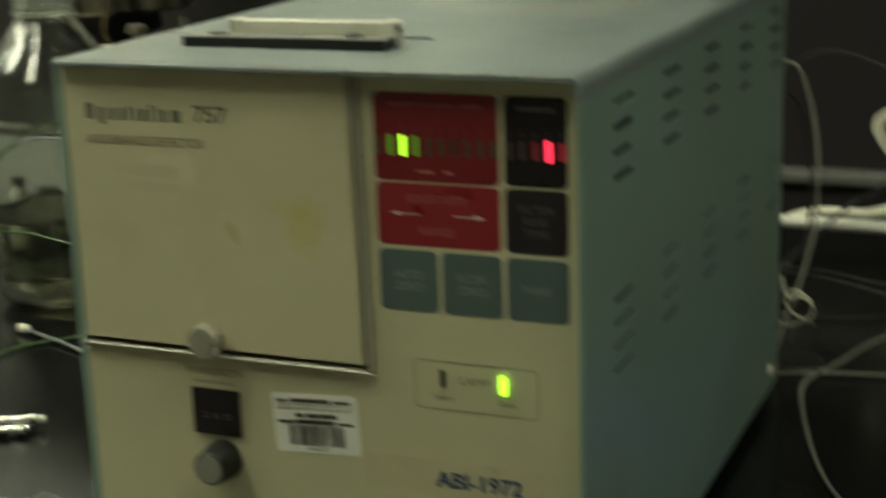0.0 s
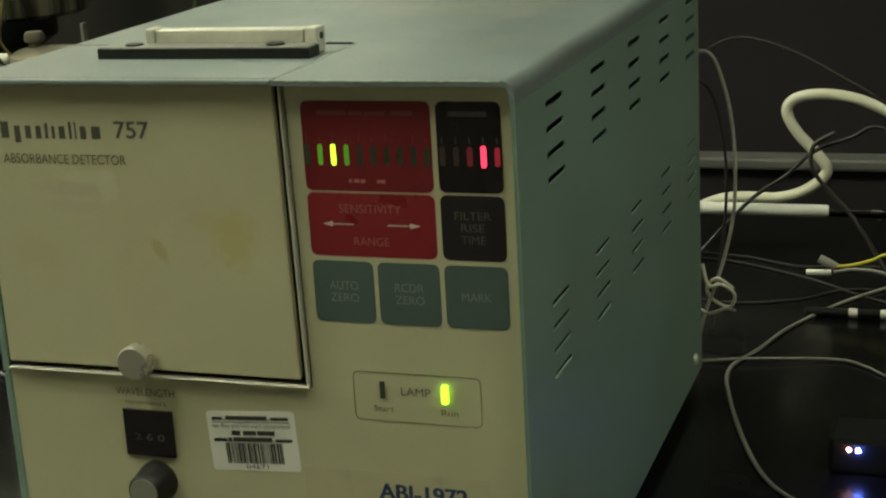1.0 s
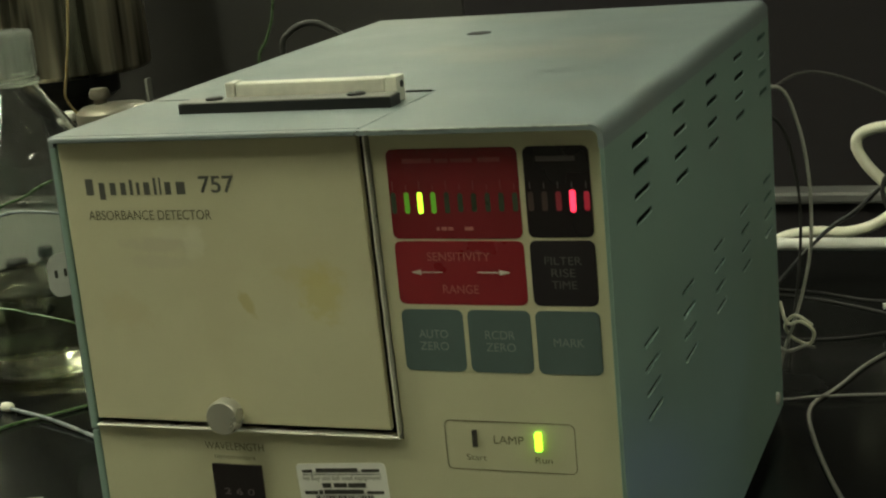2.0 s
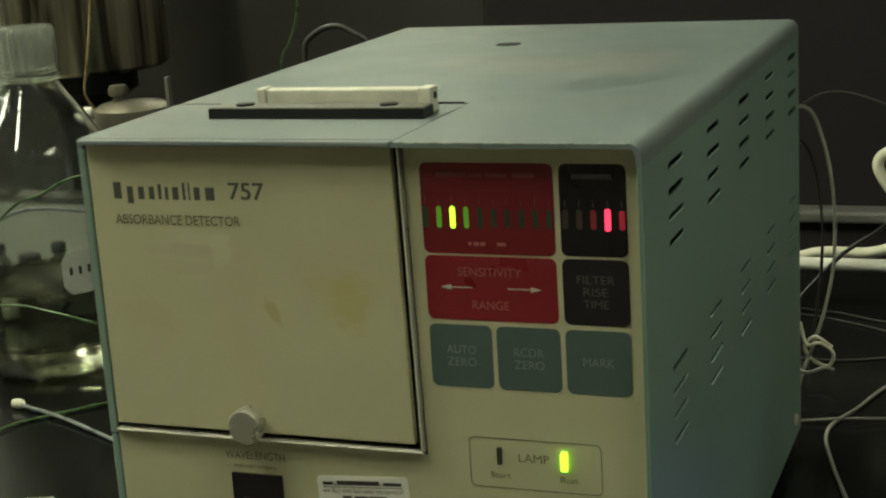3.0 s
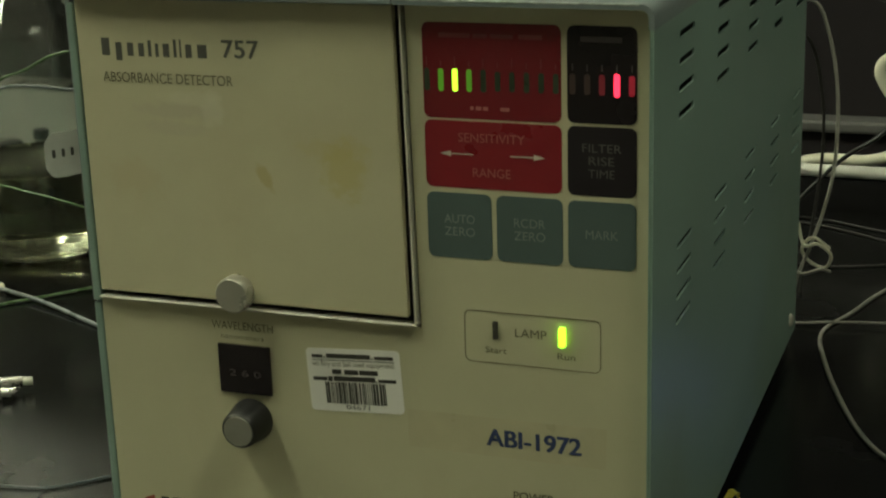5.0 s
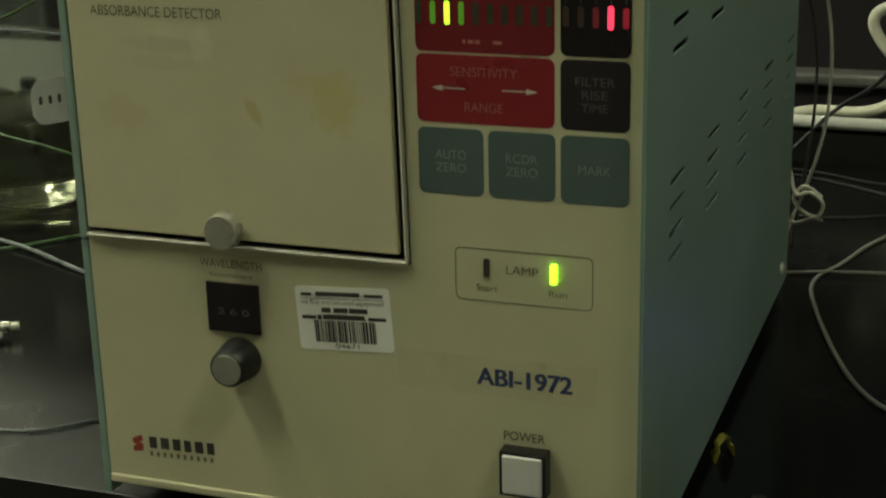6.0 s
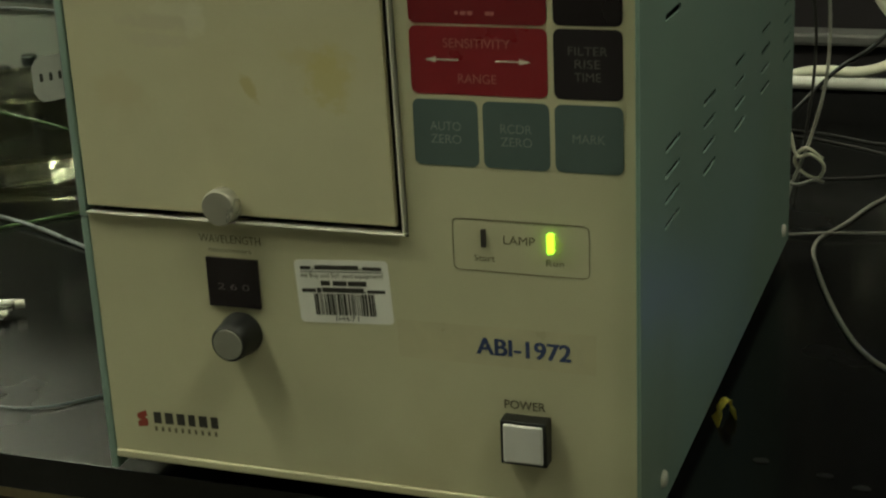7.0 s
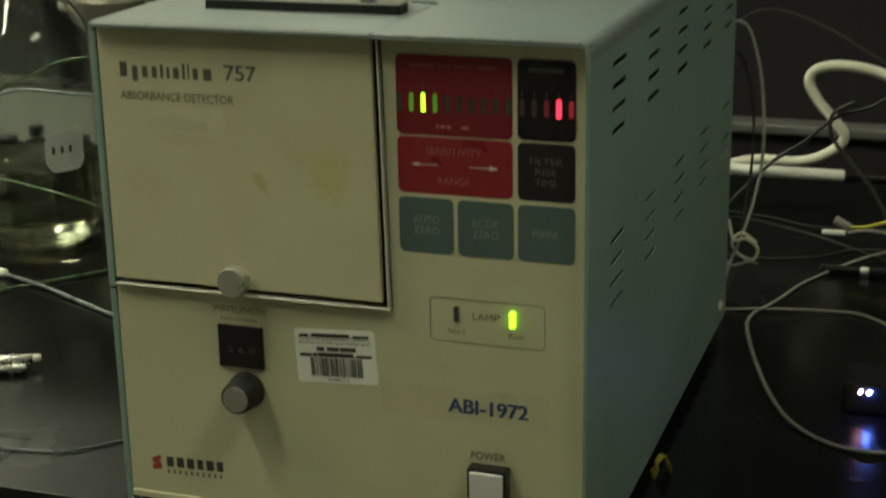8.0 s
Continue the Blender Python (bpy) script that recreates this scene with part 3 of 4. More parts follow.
    for k, rows in ((auto, (("AUTO", 0.1632, 0.1775, 0.2033), ("ZERO", 0.1632, 0.1775, 0.1974))),
                    (rcdr, (("RCDR", 0.1957, 0.2100, 0.2033), ("ZERO", 0.1957, 0.2100, 0.1974))),
                    (mark, (("MARK", 0.2282, 0.2426, 0.2003),))):
        for text, x0, x1, z in rows:
            lettering("caption", text, x0, x1, z, 0.0040, yk, PRINT_GREY, k)

    # lamp field
    ring_o, ring_i = round_rect(0.1712, 0.2350, 0.1382, 0.1630, 0.0030), round_rect(0.1716, 0.2346, 0.1386, 0.1626, 0.0026)
    part("lamp_frame", pierced(ring_o, [ring_i], 0.0001, lambda u, v, d: (u, -0.00015 + d, v)), INK_BROWN, body, "thin printed frame")
    part("indicator_off", front_plate(0.1849, 0.1872, 0.1500, 0.1584, 0.0003, -0.0010, 0.0012, 2), INK, body, "unlit dark indicator")
    part("indicator_lit", front_plate(0.2160, 0.2189, 0.1496, 0.1586, 0.0006, -0.0022, 0.0024, 2), LED_GREEN, body, "glowing green indicator")
    lettering("caption", "LAMP", 0.1953, 0.2100, 0.1520, 0.0040, -0.00016, INK_BROWN, body)
    lettering("caption", "Start", 0.1812, 0.1912, 0.1432, 0.0030, -0.00016, INK_BROWN, body)
    lettering("caption", "Run", 0.2150, 0.2232, 0.1432, 0.0030, -0.00016, INK_BROWN, body)

    # wavelength dial
    lettering("caption", "WAVELENGTH", 0.0415, 0.0742, 0.1420, 0.0040, -0.00016, INK_BROWN, body)
    lettering("caption", "nanometers", 0.0462, 0.0690, 0.1372, 0.0026, -0.00016, INK_BROWN, body)
    win = part("counter_window", front_plate(0.0444, 0.0721, 0.1096, 0.1346, 0.0004, -0.0012, 0.0014, 2), BLACK_WINDOW, body, "black window of the wavelength counter")
    lettering("digits", "2 6 0", 0.0500, 0.0668, 0.1186, 0.0033, -0.00135, PRINT_FAINT, win)
    dial = part("dial", lathe([(0.0109, 0.0), (0.0109, -0.0025), (0.0104, -0.0040), (0.0092, -0.0146), (0.0084, -0.0156), (0.0003, -0.0156)], 40, "y", (0.0603, -0.0003, 0.0963)),
                BLACK_PLASTIC, body, "black knob with a grey cap", True)
    part("dial_cap", lathe([(0.0077, -0.0155), (0.0075, -0.0162), (0.0003, -0.0163)], 40, "y", (0.0603, -0.0003, 0.0963)), DIAL_CAP, dial, "grey metal cap", True)

    # stickers and logo
    tilt = 3.4
    c, s = math.cos(radians(tilt)), math.sin(radians(tilt))

    def onto(u, v, y):
        return (0.0926 + c * u - s * v, y, 0.1050 + s * u + c * v)

    tag = part("paper_label", prism(round_rect(0, 0.0480, 0.0, 0.0316, 0.0022), 0.00015, lambda u, v, d: onto(u, v, -0.0002 + d)), LABEL_WHITE, body, "white paper label with a bar code")

    def tag_bars(name, spots, mat=INK):
        return bars(name, [(0.0926 + a, 0.0926 + b, 0.1050 + p, 0.1050 + q) for a, b, p, q in spots], -0.00032, mat, tag, "", tilt, (0.0926, 0.1050), 0.0001)

    tag_bars("printed_bar", [(0.0030, 0.0085, 0.0268, 0.0284), (0.0090, 0.0098, 0.0268, 0.0274), (0.0105, 0.0330, 0.0268, 0.0290), (0.0334, 0.0342, 0.0268, 0.0274), (0.0350, 0.0445, 0.0268, 0.0284)])
    tag_bars("underline", [(0.0028, 0.0450, 0.0256, 0.0259)])
    u0, v0 = 0.0026, 0.0228
    p = onto(u0, v0, 0)
    lettering("print_line", "we Buy and Sell used equipment!", p[0], p[0] + 0.0424, p[2], 0.0024, -0.0003, INK_BROWN, tag, "", 0.0, tilt)
    tag_bars("printed_bar", [(0.0128, 0.0175, 0.0188, 0.0212), (0.0190, 0.0262, 0.0188, 0.0212), (0.0268, 0.0362, 0.0188, 0.0212)])
    tag_bars("printed_bar", [(0.0026, 0.0098, 0.0154, 0.0172), (0.0104, 0.0126, 0.0152, 0.0176), (0.0132, 0.0345, 0.0154, 0.0178), (0.0348, 0.0354, 0.0154, 0.0160), (0.0362, 0.0452, 0.0154, 0.0170)])
    rnd = random.Random(7)
    strip, u = [], 0.0085
    while u < 0.0398:
        w = rnd.choice((0.0003, 0.0005, 0.0008, 0.0011))
        strip.append((u, u + w, 0.0040, 0.0148))
        u += w + rnd.choice((0.0003, 0.0004, 0.0007))
    tag_bars("code_bar", strip)
    p = onto(0.0183, 0.0012, 0)
    lettering("label_number", "04671", p[0], p[0] + 0.0120, p[2], 0.0022, -0.0003, INK, tag, "", 0.0, tilt)

    tape = part("tape_strip", prism([(0.1420, 0.0922), (0.2372, 0.0922), (0.2375, 0.1118), (0.1418, 0.1110)], 0.00004, lambda u, v, d: (u, -0.00006 + d, v)), TAPE, body, "yellowed clear tape strip")
    lettering("tape_number", "ABI-1972", 0.1804, 0.2254, 0.0977, 0.0080, -0.00014, INK_BLUE, tape, "dark blue printed code", 0.016, 0.0, 0.00045)
    wide = [0.0065, 0.0068, 0.0066, 0.0060, 0.0068, 0.0062]
    spots, u = [], 0.0045
    for w in wide:
        spots.append((u + 0.0006, u + w - 0.0016, 0.0412, 0.0474))
        u += w
    bars("printed_bar", spots, -0.00018, INK, body, "", 1.5, (0.0045, 0.0412))
    bars("printed_bar", [(0.0050 + 0.0038 * i, 0.0050 + 0.0038 * i + 0.0014, 0.0368, 0.0393) for i in range(10)], -0.00018, INK_BROWN, body, "", 1.5, (0.0045, 0.0412))
    icon = [(-0.0046, 0.0455), (0.0008, 0.0478), (0.0014, 0.0446), (-0.0008, 0.0440), (0.0014, 0.0428), (0.0012, 0.0392), (-0.0044, 0.0382), (-0.0046, 0.0412), (-0.0022, 0.0420), (-0.0046, 0.0428)]
    part("logo_mark", prism(icon, 0.0001, lambda u, v, d: (u, -0.00016 + d, v)), LOGO_RED, body, "red logo shape")

    # power switch
    lettering("caption", "POWER", 0.1932, 0.2130, 0.0716, 0.0042, -0.00016, INK_CAPTION, body, bold=0.012)
    sw = part("power_switch", box(0.1932, 0.2154, -0.0082, 0.001, 0.0468, 0.0690, 0.0006), BLACK_PLASTIC, body, "black switch frame with a white button")
    part("button", box(0.1948, 0.2138, -0.0096, -0.0075, 0.0484, 0.0676, 0.0009), BUTTON_WHITE, sw, "square white push button")
    return body


def louver_mesh():
    """The pressed lip under one vent slot."""
    bm = bmesh.new()
    prof = [(0.0, -0.0008), (0.00018, -0.0003), (0.0002, 0.0), (0.0, 0.0001)]
    rings = []
    for k, s in ((-1, 0.25), (-0.86, 1.0), (0.86, 1.0), (1, 0.25)):
        rings.append([bm.verts.new((x * s, 0.0160 * k, z)) for x, z in prof])
    for a, b in zip(rings, rings[1:]):
        for i in range(3):
            bm.faces.new((a[i], a[i + 1], b[i + 1], b[i]))
    bmesh.ops.recalc_face_normals(bm, faces=bm.faces)
    me = bpy.data.meshes.new("louver")
    bm.to_mesh(me)
    bm.free()
    me.materials.append(TEAL)
    return me


instrument()


# ---------------------------------------------------------------- bottle beside the instrument
def bottle(x, y):
    t = thing("reagent_bottle", "clear glass reagent bottle part-filled with pale yellow liquid", "bottle", at=(x, y, 0))
    outer = [(0.0002, 0.004), (0.040, 0.001), (0.053, 0.002), (0.0605, 0.006), (0.0645, 0.013), (0.0660, 0.024), (0.0662, 0.060), (0.0662, 0.180), (0.0657, 0.188), (0.0643, 0.196),
             (0.0614, 0.2035), (0.0572, 0.2105), (0.0500, 0.2210), (0.0425, 0.2318), (0.0350, 0.2425), (0.0282, 0.2525), (0.0250, 0.2580), (0.0240, 0.263), (0.0238, 0.296)]
    w = 0.0026
    inner = [(max(r - w, 0.0002), h + (w if h < 0.02 else 0)) for r, h in outer]
    part("glass", lathe(outer + inner[::-1], 64, "z", closed=False), GLASS, t, "clear glass body", True)
    lev = 0.081
    liq = [(0.0002, 0.0064), (0.037, 0.0044), (0.051, 0.0054), (0.0580, 0.0095), (0.0618, 0.016), (0.0632, 0.026), (0.0634, lev + 0.0045), (0.0626, lev + 0.0018), (0.0605, lev + 0.0005), (0.0560, lev), (0.0002, lev)]
    part("liquid", lathe(liq, 64, "z", closed=False), LIQUID, t, "pale yellow liquid", True)
    bm = bmesh.new()
    n = 72
    prof = [(0.0252, 0.2655), (0.0260, 0.2675), (0.0260, 0.301), (0.0250, 0.305), (0.0002, 0.306)]
    rings = []
    for r, h in prof:
        ring = []
        for i in range(n):
            a = 2 * math.pi * i / n
            rr = r + (0.0011 if i % 4 < 2 and 0.267 < h < 0.302 else 0)
            ring.append(bm.verts.new((rr * math.cos(a), rr * math.sin(a), h)))
        rings.append(ring)
    for a, b in zip(rings, rings[1:]):
        for i in range(n):
            bm.faces.new((a[i], a[(i + 1) % n], b[(i + 1) % n], b[i]))
    bmesh.ops.recalc_face_normals(bm, faces=bm.faces)
    part("screw_cap", bm, CAP_PLASTIC, t, "ribbed milky screw cap")
    part("pouring_ring", lathe([(0.0246, 0.2588), (0.0276, 0.2592), (0.0283, 0.2612), (0.0276, 0.2636), (0.0246, 0.2638)], 48, "z"), CAP_PLASTIC, t, "", True)

    def wrap(name, a0, a1, z0, z1, r, mat, label=""):
        bm = bmesh.new()
        k = 10
        cut = lambda i: (z1 - z0) * {0: 0.22, 10: 0.22, 1: 0.06, 9: 0.06}.get(i, 0.0)
        cols = [[bm.verts.new((rr * math.cos(radians(a0 + (a1 - a0) * i / k)), rr * math.sin(radians(a0 + (a1 - a0) * i / k)), z)) for rr, z in ((r, z0 + cut(i)), (r, z1 - cut(i)), (r + 0.0003, z1 - cut(i)), (r + 0.0003, z0 + cut(i)))] for i in range(k + 1)]
        for a, b in zip(cols, cols[1:]):
            for i in range(4):
                bm.faces.new((a[i], a[(i + 1) % 4], b[(i + 1) % 4], b[i]))
        bm.faces.new(cols[0])
        bm.faces.new(cols[-1])
        bmesh.ops.recalc_face_normals(bm, faces=bm.faces)
        return part(name, bm, mat, t, label)

    wrap("printed_patch", -47, -14, 0.081, 0.119, 0.0664, PATCH_WHITE, "white marking patch")
    for a in (-42, -35, -28):
        wrap("mark", a, a + 2.5, 0.098, 0.105, 0.0668, INK)
    return t


bottle(-0.402, 0.496)


# ---------------------------------------------------------------- tubing and fittings by the bottle
def single(name, bm, mat, label, category, group="", smooth=True):
    return tagged(part(name, bm, mat, None, "", smooth), label, category, group)


def left_clutter():
    g = "loose tubing"
    single("tube", tube([(-0.36, 0.300, 0.002), (-0.350, 0.350, 0.002), (-0.322, 0.385, 0.002), (-0.270, 0.452, 0.002), (-0.2, 0.56, 0.002)], 0.0013), GREEN_TUBE, "thin green plastic tube lying on black bench", "tube", g)
    t = thing("capped_tube", "thin milky tube with a white end cap on the bench", "tube", g)
    part("tube", tube([(-0.372, 0.386, 0.004), (-0.316, 0.366, 0.0035), (-0.255, 0.337, 0.002), (-0.200, 0.310, 0.002)], 0.0016), CLEAR_TUBE, t, "", True)
    part("end_cap", lathe([(0.0012, -0.0055), (0.0036, -0.0042), (0.0043, 0.0), (0.0036, 0.0048), (0.0014, 0.0066)], 20, "x", (-0.374, 0.387, 0.0045)), WHITE_CABLE, t, "white plastic end cap", True)
    single("tube", tube([(-0.47, 0.40, 0.0015), (-0.40, 0.37, 0.12), (-0.338, 0.36, 0.176), (-0.306, 0.36, 0.19), (-0.262, 0.363, 0.206), (-0.18, 0.42, 0.2), (-0.10, 0.52, 0.1), (-0.08, 0.56, 0.0015)], 0.0011), GREEN_TUBE, "thin green plastic tube hanging before the glass bottle", "tube", g)
    single("tube", tube([(-0.44, 0.39, 0.0016), (-0.41, 0.375, 0.12), (-0.346, 0.37, 0.17), (-0.279, 0.37, 0.175), (-0.2, 0.42, 0.15), (-0.12, 0.5, 0.05), (-0.1, 0.53, 0.0016)], 0.0013), CLEAR_TUBE, "thin milky tube strung before the glass bottle", "tube", g)
    single("tube", tube([(-0.43, 0.375, 0.0012), (-0.41, 0.378, 0.08), (-0.362, 0.38, 0.092), (-0.330, 0.38, 0.089), (-0.276, 0.382, 0.078), (-0.2, 0.44, 0.03), (-0.16, 0.5, 0.0012)], 0.0010), GREEN_TUBE, "thin green plastic tube across the glass bottle", "tube", g)
    single("tube", tube([(-0.230, 0.074, 0.0014), (-0.170, 0.068, 0.0014), (-0.140, 0.070, 0.0014), (-0.120, 0.074, 0.0014), (-0.104, 0.085, 0.0014), (-0.060, 0.135, 0.0014)], 0.0009), DIM_TUBE, "thin bluish tube lying along the bench front", "tube", g)
    # steel fitting, two short tubes held by one block
    f = thing("tube_fitting", "pair of stainless steel tube ends on the bench", "fitting")
    d = Vector((0.87, 0.49, 0)).normalized()
    side = Vector((-d.y, d.x, 0))
    tip = Vector((-0.2175, 0.207, 0.0075))
    part("steel_tube", tube([tip - 0.006 * d, tip - 0.11 * d], 0.0040, 16, 2), STEEL, f, "", True)
    part("threaded_end", tube([tip, tip - 0.0058 * d], 0.0030, 12, 2), ALU, f, "", True)
    q = tip - 0.010 * d - 0.0125 * side
    q.z = 0.0045
    part("steel_tube", tube([q, q - 0.10 * d], 0.0040, 16, 2), STEEL, f, "", True)
    single("tube", tube([(-0.160, 0.55, 0.36), (-0.167, 0.55, 0.304), (-0.176, 0.55, 0.28), (-0.186, 0.55, 0.257), (-0.20, 0.56, 0.15), (-0.20, 0.60, 0.0012)], 0.0011), GREEN_TUBE, "thin green plastic tube behind the detector", "tube", g)
    single("cable", tube([(-0.160, 0.62, 0.002), (-0.185, 0.61, 0.18), (-0.186, 0.6, 0.262), (-0.178, 0.6, 0.280), (-0.159, 0.6, 0.288), (-0.141, 0.6, 0.283), (-0.120, 0.6, 0.262), (-0.08, 0.62, 0.15), (-0.06, 0.66, 0.002)], 0.0026), DARK_CABLE, "dark cable arching behind the detector", "cable")
    # pale box with dark bottles before it
    b = thing("pale_box", "pale grey metal box standing behind the glass bottle", "box", at=(-0.66, 0.70, 0))
    part("body", box(-0.30, 0.235, 0.0, 0.025, 0.0, 0.1045, 0.004), PALE_BOX, b)
    part("top_rim", box(-0.305, 0.240, -0.003, 0.028, 0.1050, 0.1085, 0.001), DARK_STEEL, b, "dark metal rim")
    for x, r, h in ((-0.60, 0.014, 0.062), (-0.555, 0.018, 0.054), (-0.515, 0.012, 0.068), (-0.470, 0.013, 0.050), (-0.445, 0.010, 0.062), (-0.70, 0.016, 0.058)):
        v = thing("dark_vial", "small dark vial with a black cap", "vial", "dark vials", at=(x, 0.672, 0))
        part("body", lathe([(r * 0.9, 0.0), (r, 0.003), (r, h * 0.7), (r * 0.55, h * 0.82), (r * 0.55, h * 0.88)], 24, "z"), DARK_STEEL, v, "", True)
        part("cap", lathe([(r * 0.7, h * 0.86), (r * 0.7, h * 0.98), (r * 0.6, h), (0.0003, h)], 24, "z"), BLACK_PLASTIC, v, "black cap", True)
    # metal valve on a stand, with a steel vessel above it
    v = thing("metal_valve", "round brushed metal valve with a small knob", "valve", at=(-0.400, 0.655, 0))
    part("post", lathe([(0.020, 0.0), (0.020, 0.006), (0.011, 0.010), (0.011, 0.198)], 24, "z"), DARK_STEEL, v, "", True)
    part("body", lathe([(0.026, 0.186), (0.035, 0.191), (0.0375, 0.203), (0.0365, 0.209), (0.031, 0.213), (0.0003, 0.2165)], 40, "z"), DULL_METAL, v, "", True)
    part("knob", lathe([(0.006, 0.213), (0.006, 0.219), (0.0095, 0.221), (0.0100, 0.226), (0.008, 0.230), (0.0003, 0.231)], 24, "z", (-0.014, 0, 0)), DULL_METAL, v, "", True)
    part("outlet", lathe([(0.0052, 0.0), (0.0052, 0.008), (0.004, 0.010), (0.0003, 0.010)], 20, "x", (-0.0465, -0.012, 0.206)), WHITE_PLASTIC, v, "white outlet cap", True)
    part("bracket", box(0.0395, 0.0430, -0.004, 0.004, 0.0, 0.238, 0.001), ALU_PAINT, v, "satin metal bracket")
    s = thing("steel_vessel", "polished steel vessel on an added dark base behind the valve", "vessel", at=(-0.541, 0.80, 0))
    # added base carries the vessel and fills the dark gap under it
    part("base", lathe([(0.062, 0.0), (0.064, 0.004), (0.030, 0.010), (0.030, 0.190), (0.052, 0.205), (0.052, 0.226)], 40, "z"), BLACK_PLASTIC, s, "added dark base in the gap below the wall", True)
    part("wall", lathe([(0.050, 0.2265), (0.084, 0.228), (0.088, 0.232), (0.088, 0.46), (0.07, 0.47), (0.0003, 0.47)], 56, "z"), REFLECTION_STEEL, s, "polished steel wall with reflections painted as streaks", True)
    single("tube", tube([(-0.40, 0.62, 0.40), (-0.414, 0.62, 0.30), (-0.424, 0.62, 0.252), (-0.434, 0.628, 0.226), (-0.430, 0.640, 0.206)], 0.0013), BROWN_TUBE, "thin amber tube hanging by the valve", "tube", g)


left_clutter()


# ---------------------------------------------------------------- cables and leads behind the instrument
def right_clutter():
    g = "loose cables"
    single("cable", tube([(0.45, 0.76, 0.0015), (0.361, 0.658, 0.0015), (0.314, 0.573, 0.0015), (0.294, 0.511, 0.0015), (0.278, 0.462, 0.0015), (0.287, 0.403, 0.0015), (0.312, 0.315, 0.0015), (0.335, 0.262, 0.0015), (0.361, 0.235, 0.0015), (0.383, 0.227, 0.0015), (0.404, 0.229, 0.0015), (0.47, 0.25, 0.0015)], 0.0015), GREY_CABLE, "grey cable lying in a bend on black bench", "cable", g)
    single("cable", tube([(0.20, 0.462, 0.0018), (0.255, 0.475, 0.0018), (0.289, 0.480, 0.004), (0.352, 0.495, 0.0018), (0.376, 0.482, 0.0018), (0.394, 0.463, 0.0018), (0.47, 0.40, 0.0018)], 0.0010), GREY_CABLE, "thin grey wire lying across the bench", "cable", g)
    t = thing("tied_cable", "grey cable hanging down and tied in a small loop", "cable", g)
    part("cord", tube([(0.235, 0.440, 0.232), (0.262, 0.462, 0.240), (0.274, 0.470, 0.214), (0.281, 0.470, 0.173), (0.281, 0.470, 0.126), (0.275, 0.470, 0.092), (0.266, 0.472, 0.062), (0.258, 0.474, 0.040), (0.250, 0.480, 0.010), (0.240, 0.50, 0.0011)], 0.0013), PALE_CORD, t, "", True)
    part("loop", tube([(0.257, 0.470, 0.080), (0.262, 0.468, 0.064), (0.272, 0.466, 0.066), (0.281, 0.468, 0.058), (0.277, 0.472, 0.047), (0.266, 0.474, 0.050), (0.260, 0.472, 0.060), (0.268, 0.468, 0.070), (0.280, 0.470, 0.062)], 0.0013), WHITE_CABLE, t, "pale loop", True)
    part("tie", tube([(0.252, 0.472, 0.046), (0.262, 0.466, 0.043), (0.274, 0.470, 0.046), (0.280, 0.476, 0.043)], 0.0013), GREY_CABLE, t, "", True)
    single("cable", tube([(0.22, 0.445, 0.210), (0.245, 0.57, 0.223), (0.262, 0.6, 0.228), (0.286, 0.6, 0.225), (0.316, 0.6, 0.213), (0.346, 0.6, 0.196), (0.374, 0.6, 0.179), (0.45, 0.62, 0.12), (0.52, 0.66, 0.0012)], 0.0012), DARK_CABLE, "dark grey cable arching from the detector's back", "cable", g)
    single("cable", tube([(0.23, 0.443, 0.225), (0.252, 0.52, 0.205), (0.262, 0.54, 0.16), (0.262, 0.55, 0.10), (0.25, 0.55, 0.0012)], 0.0012), DARK_CABLE, "dark grey cable hanging behind the detector", "cable", g)
    single("hose", tube([(0.14, 0.76, 0.005), (0.218, 0.76, 0.053), (0.278, 0.76, 0.058), (0.305, 0.76, 0.068), (0.320, 0.76, 0.084), (0.309, 0.76, 0.101), (0.294, 0.76, 0.118), (0.2845, 0.76, 0.136), (0.290, 0.76, 0.148), (0.311, 0.76, 0.153), (0.340, 0.76, 0.150), (0.369, 0.76, 0.139), (0.45, 0.76, 0.10), (0.55, 0.76, 0.005)], 0.0050, 16), WHITE_CABLE, "cream white hose bent into a loop", "hose")
    single("cable", tube([(0.20, 0.75, 0.0011), (0.24, 0.742, 0.0011), (0.31, 0.700, 0.0011), (0.36, 0.655, 0.0011), (0.40, 0.632, 0.0011), (0.48, 0.61, 0.0011)], 0.0010), DARK_CABLE, "thin dark wire on black bench", "cable", g)
    single("cable", tube([(0.20, 0.77, 0.0011), (0.25, 0.758, 0.0011), (0.30, 0.735, 0.0011), (0.36, 0.742, 0.0011), (0.46, 0.72, 0.0011)], 0.0010), DARK_CABLE, "thin dark wire on black bench", "cable", g)
    single("cable", tube([(0.21, 0.63, 0.0011), (0.26, 0.622, 0.0011), (0.31, 0.640, 0.0011), (0.345, 0.672, 0.0011), (0.40, 0.676, 0.0011), (0.48, 0.70, 0.0011)], 0.0009), DARK_CABLE, "thin dark wire on black bench", "cable", g)
    p = thing("probe", "white handled probe with a thin dark metal tip", "probe")
    part("handle", lathe([(0.0038, 0.19), (0.0052, 0.196), (0.0056, 0.21), (0.0056, 0.322), (0.0046, 0.324), (0.0003, 0.324)], 24, "x", (0, 0.735, 0.053)), WHITE_PLASTIC, p, "", True)
    part("tip", lathe([(0.0018, 0.324), (0.0018, 0.366), (0.0003, 0.372)], 14, "x", (0, 0.735, 0.0535)), DARK_STEEL, p, "", True)
    part("stand", box(0.196, 0.208, 0.728, 0.742, 0.0, 0.0476, 0.001), BLACK_PLASTIC, p)
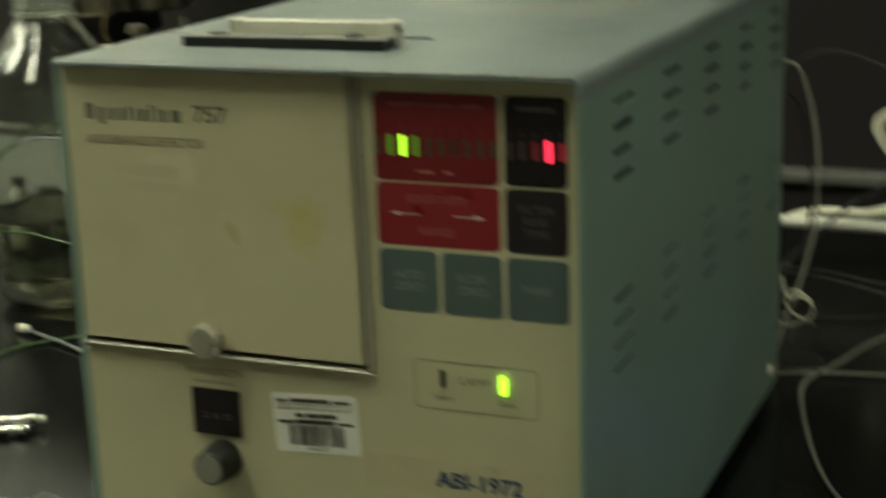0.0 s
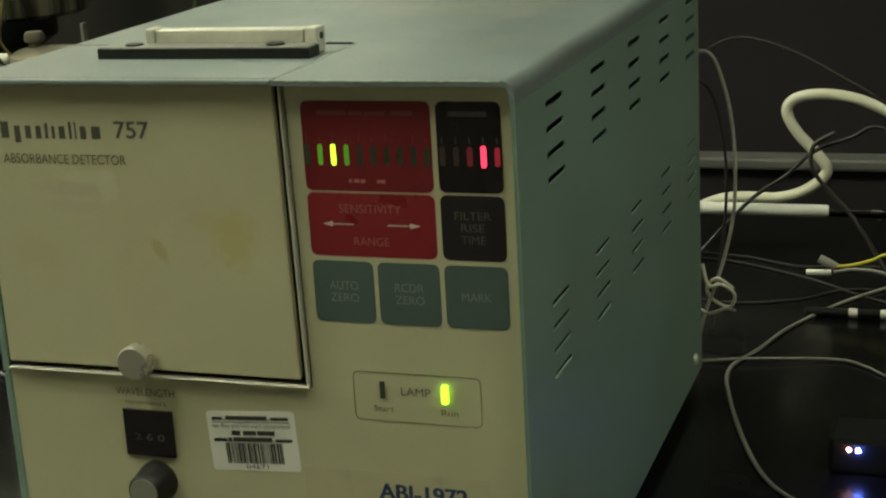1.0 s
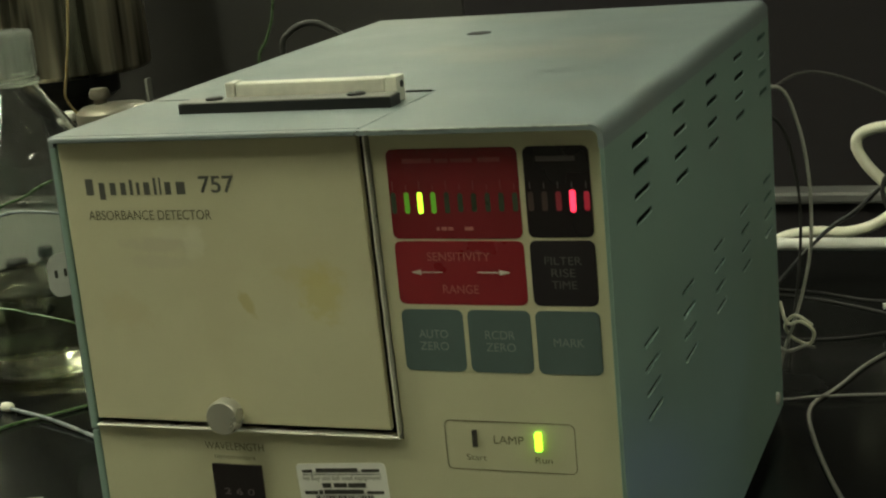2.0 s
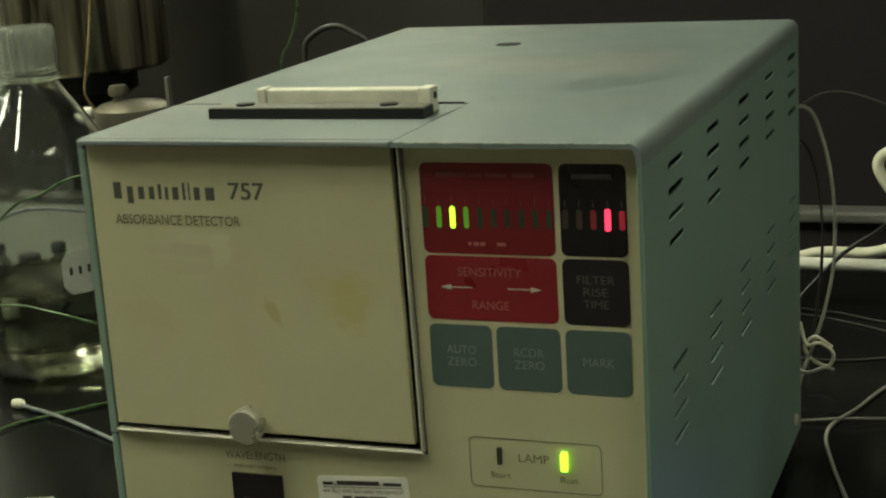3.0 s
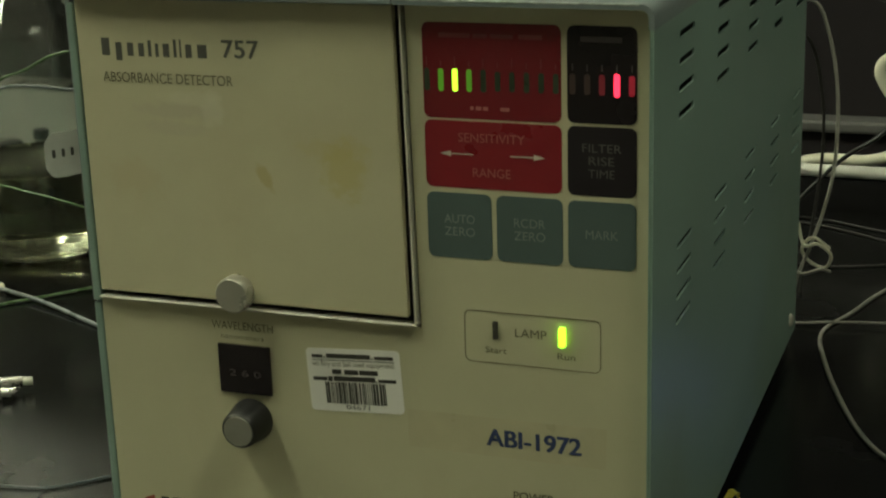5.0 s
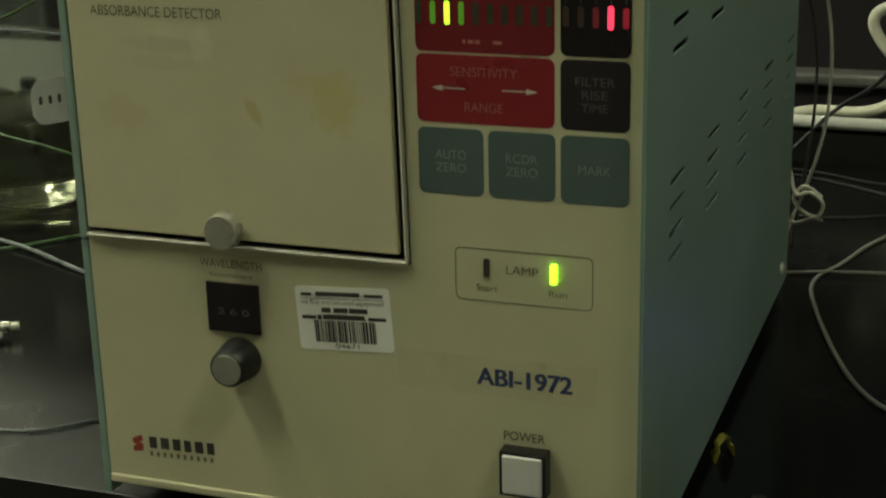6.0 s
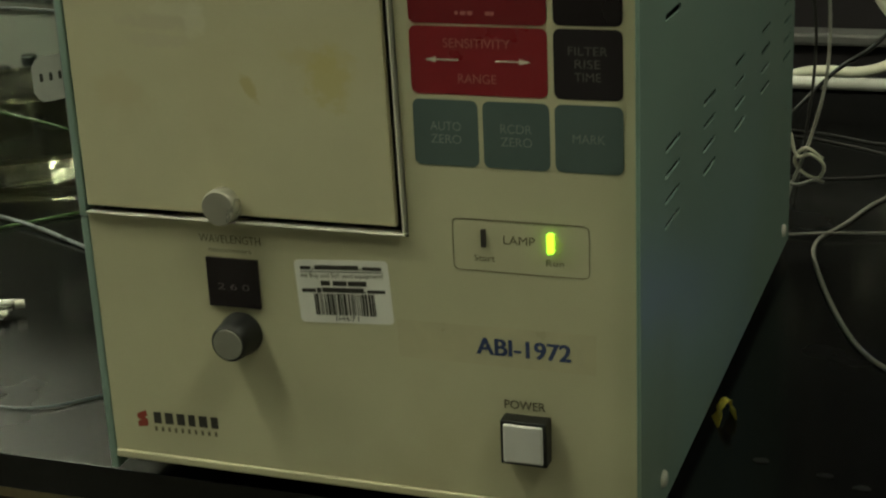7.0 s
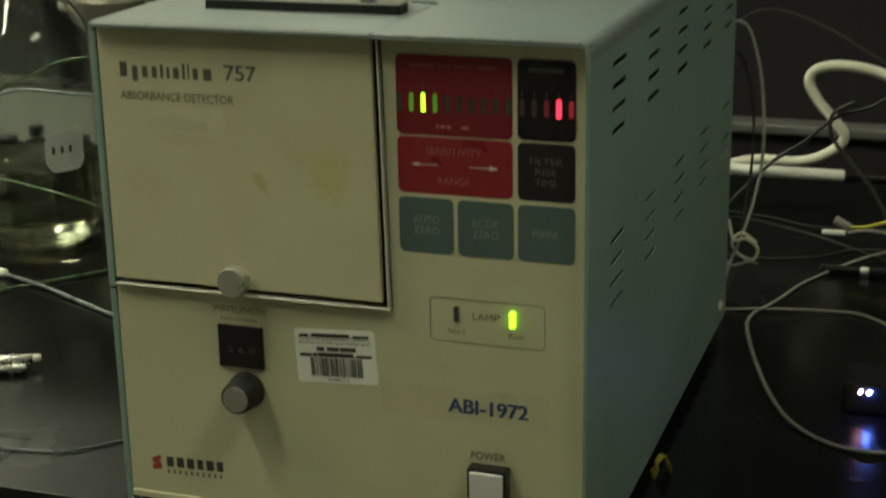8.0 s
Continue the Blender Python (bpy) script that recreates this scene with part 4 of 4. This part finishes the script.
    single("cable", tube([(0.20, 0.70, 0.003), (0.255, 0.72, 0.063), (0.287, 0.72, 0.087), (0.312, 0.72, 0.110), (0.344, 0.72, 0.123), (0.373, 0.72, 0.130), (0.45, 0.72, 0.08), (0.5, 0.72, 0.002)], 0.0019), BLACK_CABLE, "black cable crossing the cream hose", "cable", g)
    single("cable", tube([(0.330, 0.715, 0.128), (0.312, 0.715, 0.116), (0.312, 0.713, 0.096), (0.326, 0.713, 0.077), (0.350, 0.71, 0.05), (0.38, 0.70, 0.002)], 0.0019), DARK_CABLE, "dark cable looped over the cream hose", "cable", g)
    c = thing("test_lead", "yellow wire lead with a grey plug", "test lead")
    part("wire", tube([(0.338, 0.64, 0.031), (0.350, 0.64, 0.032), (0.367, 0.64, 0.037), (0.383, 0.64, 0.042), (0.42, 0.64, 0.03), (0.46, 0.65, 0.0014)], 0.0014), YELLOW_CABLE, c, "yellow wire", True)
    part("plug", tube([(0.3255, 0.64, 0.0375), (0.339, 0.64, 0.0305)], 0.0036, 14, 2), GREY_CABLE, c, "grey plug", True)
    c = thing("test_lead", "grey wire lead with a bright metal plug", "test lead")
    part("wire", tube([(0.338, 0.63, 0.029), (0.356, 0.63, 0.032), (0.385, 0.63, 0.027), (0.43, 0.63, 0.0014)], 0.0014), GREY_CABLE, c, "", True)
    part("plug", tube([(0.316, 0.63, 0.028), (0.336, 0.63, 0.0285)], 0.0024, 14, 2), WHITE_PLASTIC, c, "bright metal plug", True)
    r = thing("black_rod", "black rod with two bright bands on the bench", "rod")
    part("shaft", lathe([(0.0003, 0.318), (0.0036, 0.319), (0.0036, 0.47), (0.0003, 0.471)], 16, "x", (0, 0.600, 0.0040)), BLACK_PLASTIC, r, "", True)
    for x in (0.353, 0.378):
        part("band", lathe([(0.0037, x), (0.0040, x + 0.0004), (0.0040, x + 0.0066), (0.0037, x + 0.0070)], 16, "x", (0, 0.600, 0.0040), False), CHROME, r, "bright metal band", True)
    a = thing("indicator_box", "small black box with two glowing indicator lights", "device")
    part("case", box(0.366, 0.412, 0.290, 0.330, 0.0, 0.024, 0.003), DARK, a)
    part("blue_light", lathe([(0.0015, 0.0), (0.0013, -0.0010), (0.0003, -0.0016)], 16, "y", (0.3842, 0.290, 0.0170)), BLUE_LIGHT, a, "glowing blue light", True)
    part("pink_light", lathe([(0.0013, 0.0), (0.0011, -0.0010), (0.0003, -0.0015)], 16, "y", (0.3785, 0.290, 0.0173)), PINK_LIGHT, a, "glowing pinkish light", True)
    rnd = random.Random(3)
    # thin specks, slightly lighter than the worktop
    for x, y, r in ((0.294, 0.116, 0.006), (0.328, 0.107, 0.005), (0.347, 0.098, 0.005), (0.386, 0.185, 0.006)):
        pts = [(x + r * rnd.uniform(0.6, 1.1) * math.cos(k * 0.9), y + 0.6 * r * rnd.uniform(0.6, 1.1) * math.sin(k * 0.9)) for k in range(7)]
        single("bench_speck", prism(pts, 0.0006, lambda u, v, d: (u, v, d)), SPECK, "small dull speck on the bench", "debris", "flakes on the bench", False)
    # crumpled bit of yellow plastic at the foot of the case: a folded strip with torn edges
    bm = bmesh.new()
    rows = []
    for i in range(9):
        k = i / 8
        zc = 0.0128 * math.sin(math.pi * k) * (1.0 if i % 2 else 0.82)
        xc, yc = 0.2626 + 0.0080 * k + (0.0010 if i % 2 else -0.0004), 0.1560 + 0.0120 * k
        row = []
        for j in range(4):
            w = (j / 3 - 0.5) * (0.0125 + 0.0020 * rnd.uniform(-1, 1))
            lift = 0.0012 * rnd.uniform(-1, 1) if 0 < i < 8 else 0.0
            row.append(bm.verts.new((xc + 0.45 * w + 0.0005 * rnd.uniform(-1, 1), yc - w, max(0.0, zc + lift + 0.25 * w * math.sin(math.pi * k)))))
        rows.append(row)
    for p_, q_ in zip(rows, rows[1:]):
        for j in range(3):
            bm.faces.new((p_[j], p_[j + 1], q_[j + 1], q_[j]))
    ex = bmesh.ops.extrude_face_region(bm, geom=list(bm.faces))
    bmesh.ops.translate(bm, vec=(0.0005, -0.0004, 0.0003), verts=[q for q in ex["geom"] if isinstance(q, bmesh.types.BMVert)])
    bmesh.ops.recalc_face_normals(bm, faces=bm.faces)
    single("yellow_scrap", bm, YELLOW_TAPE, "folded scrap of yellow plastic beside the case", "scrap", smooth=False)


right_clutter()
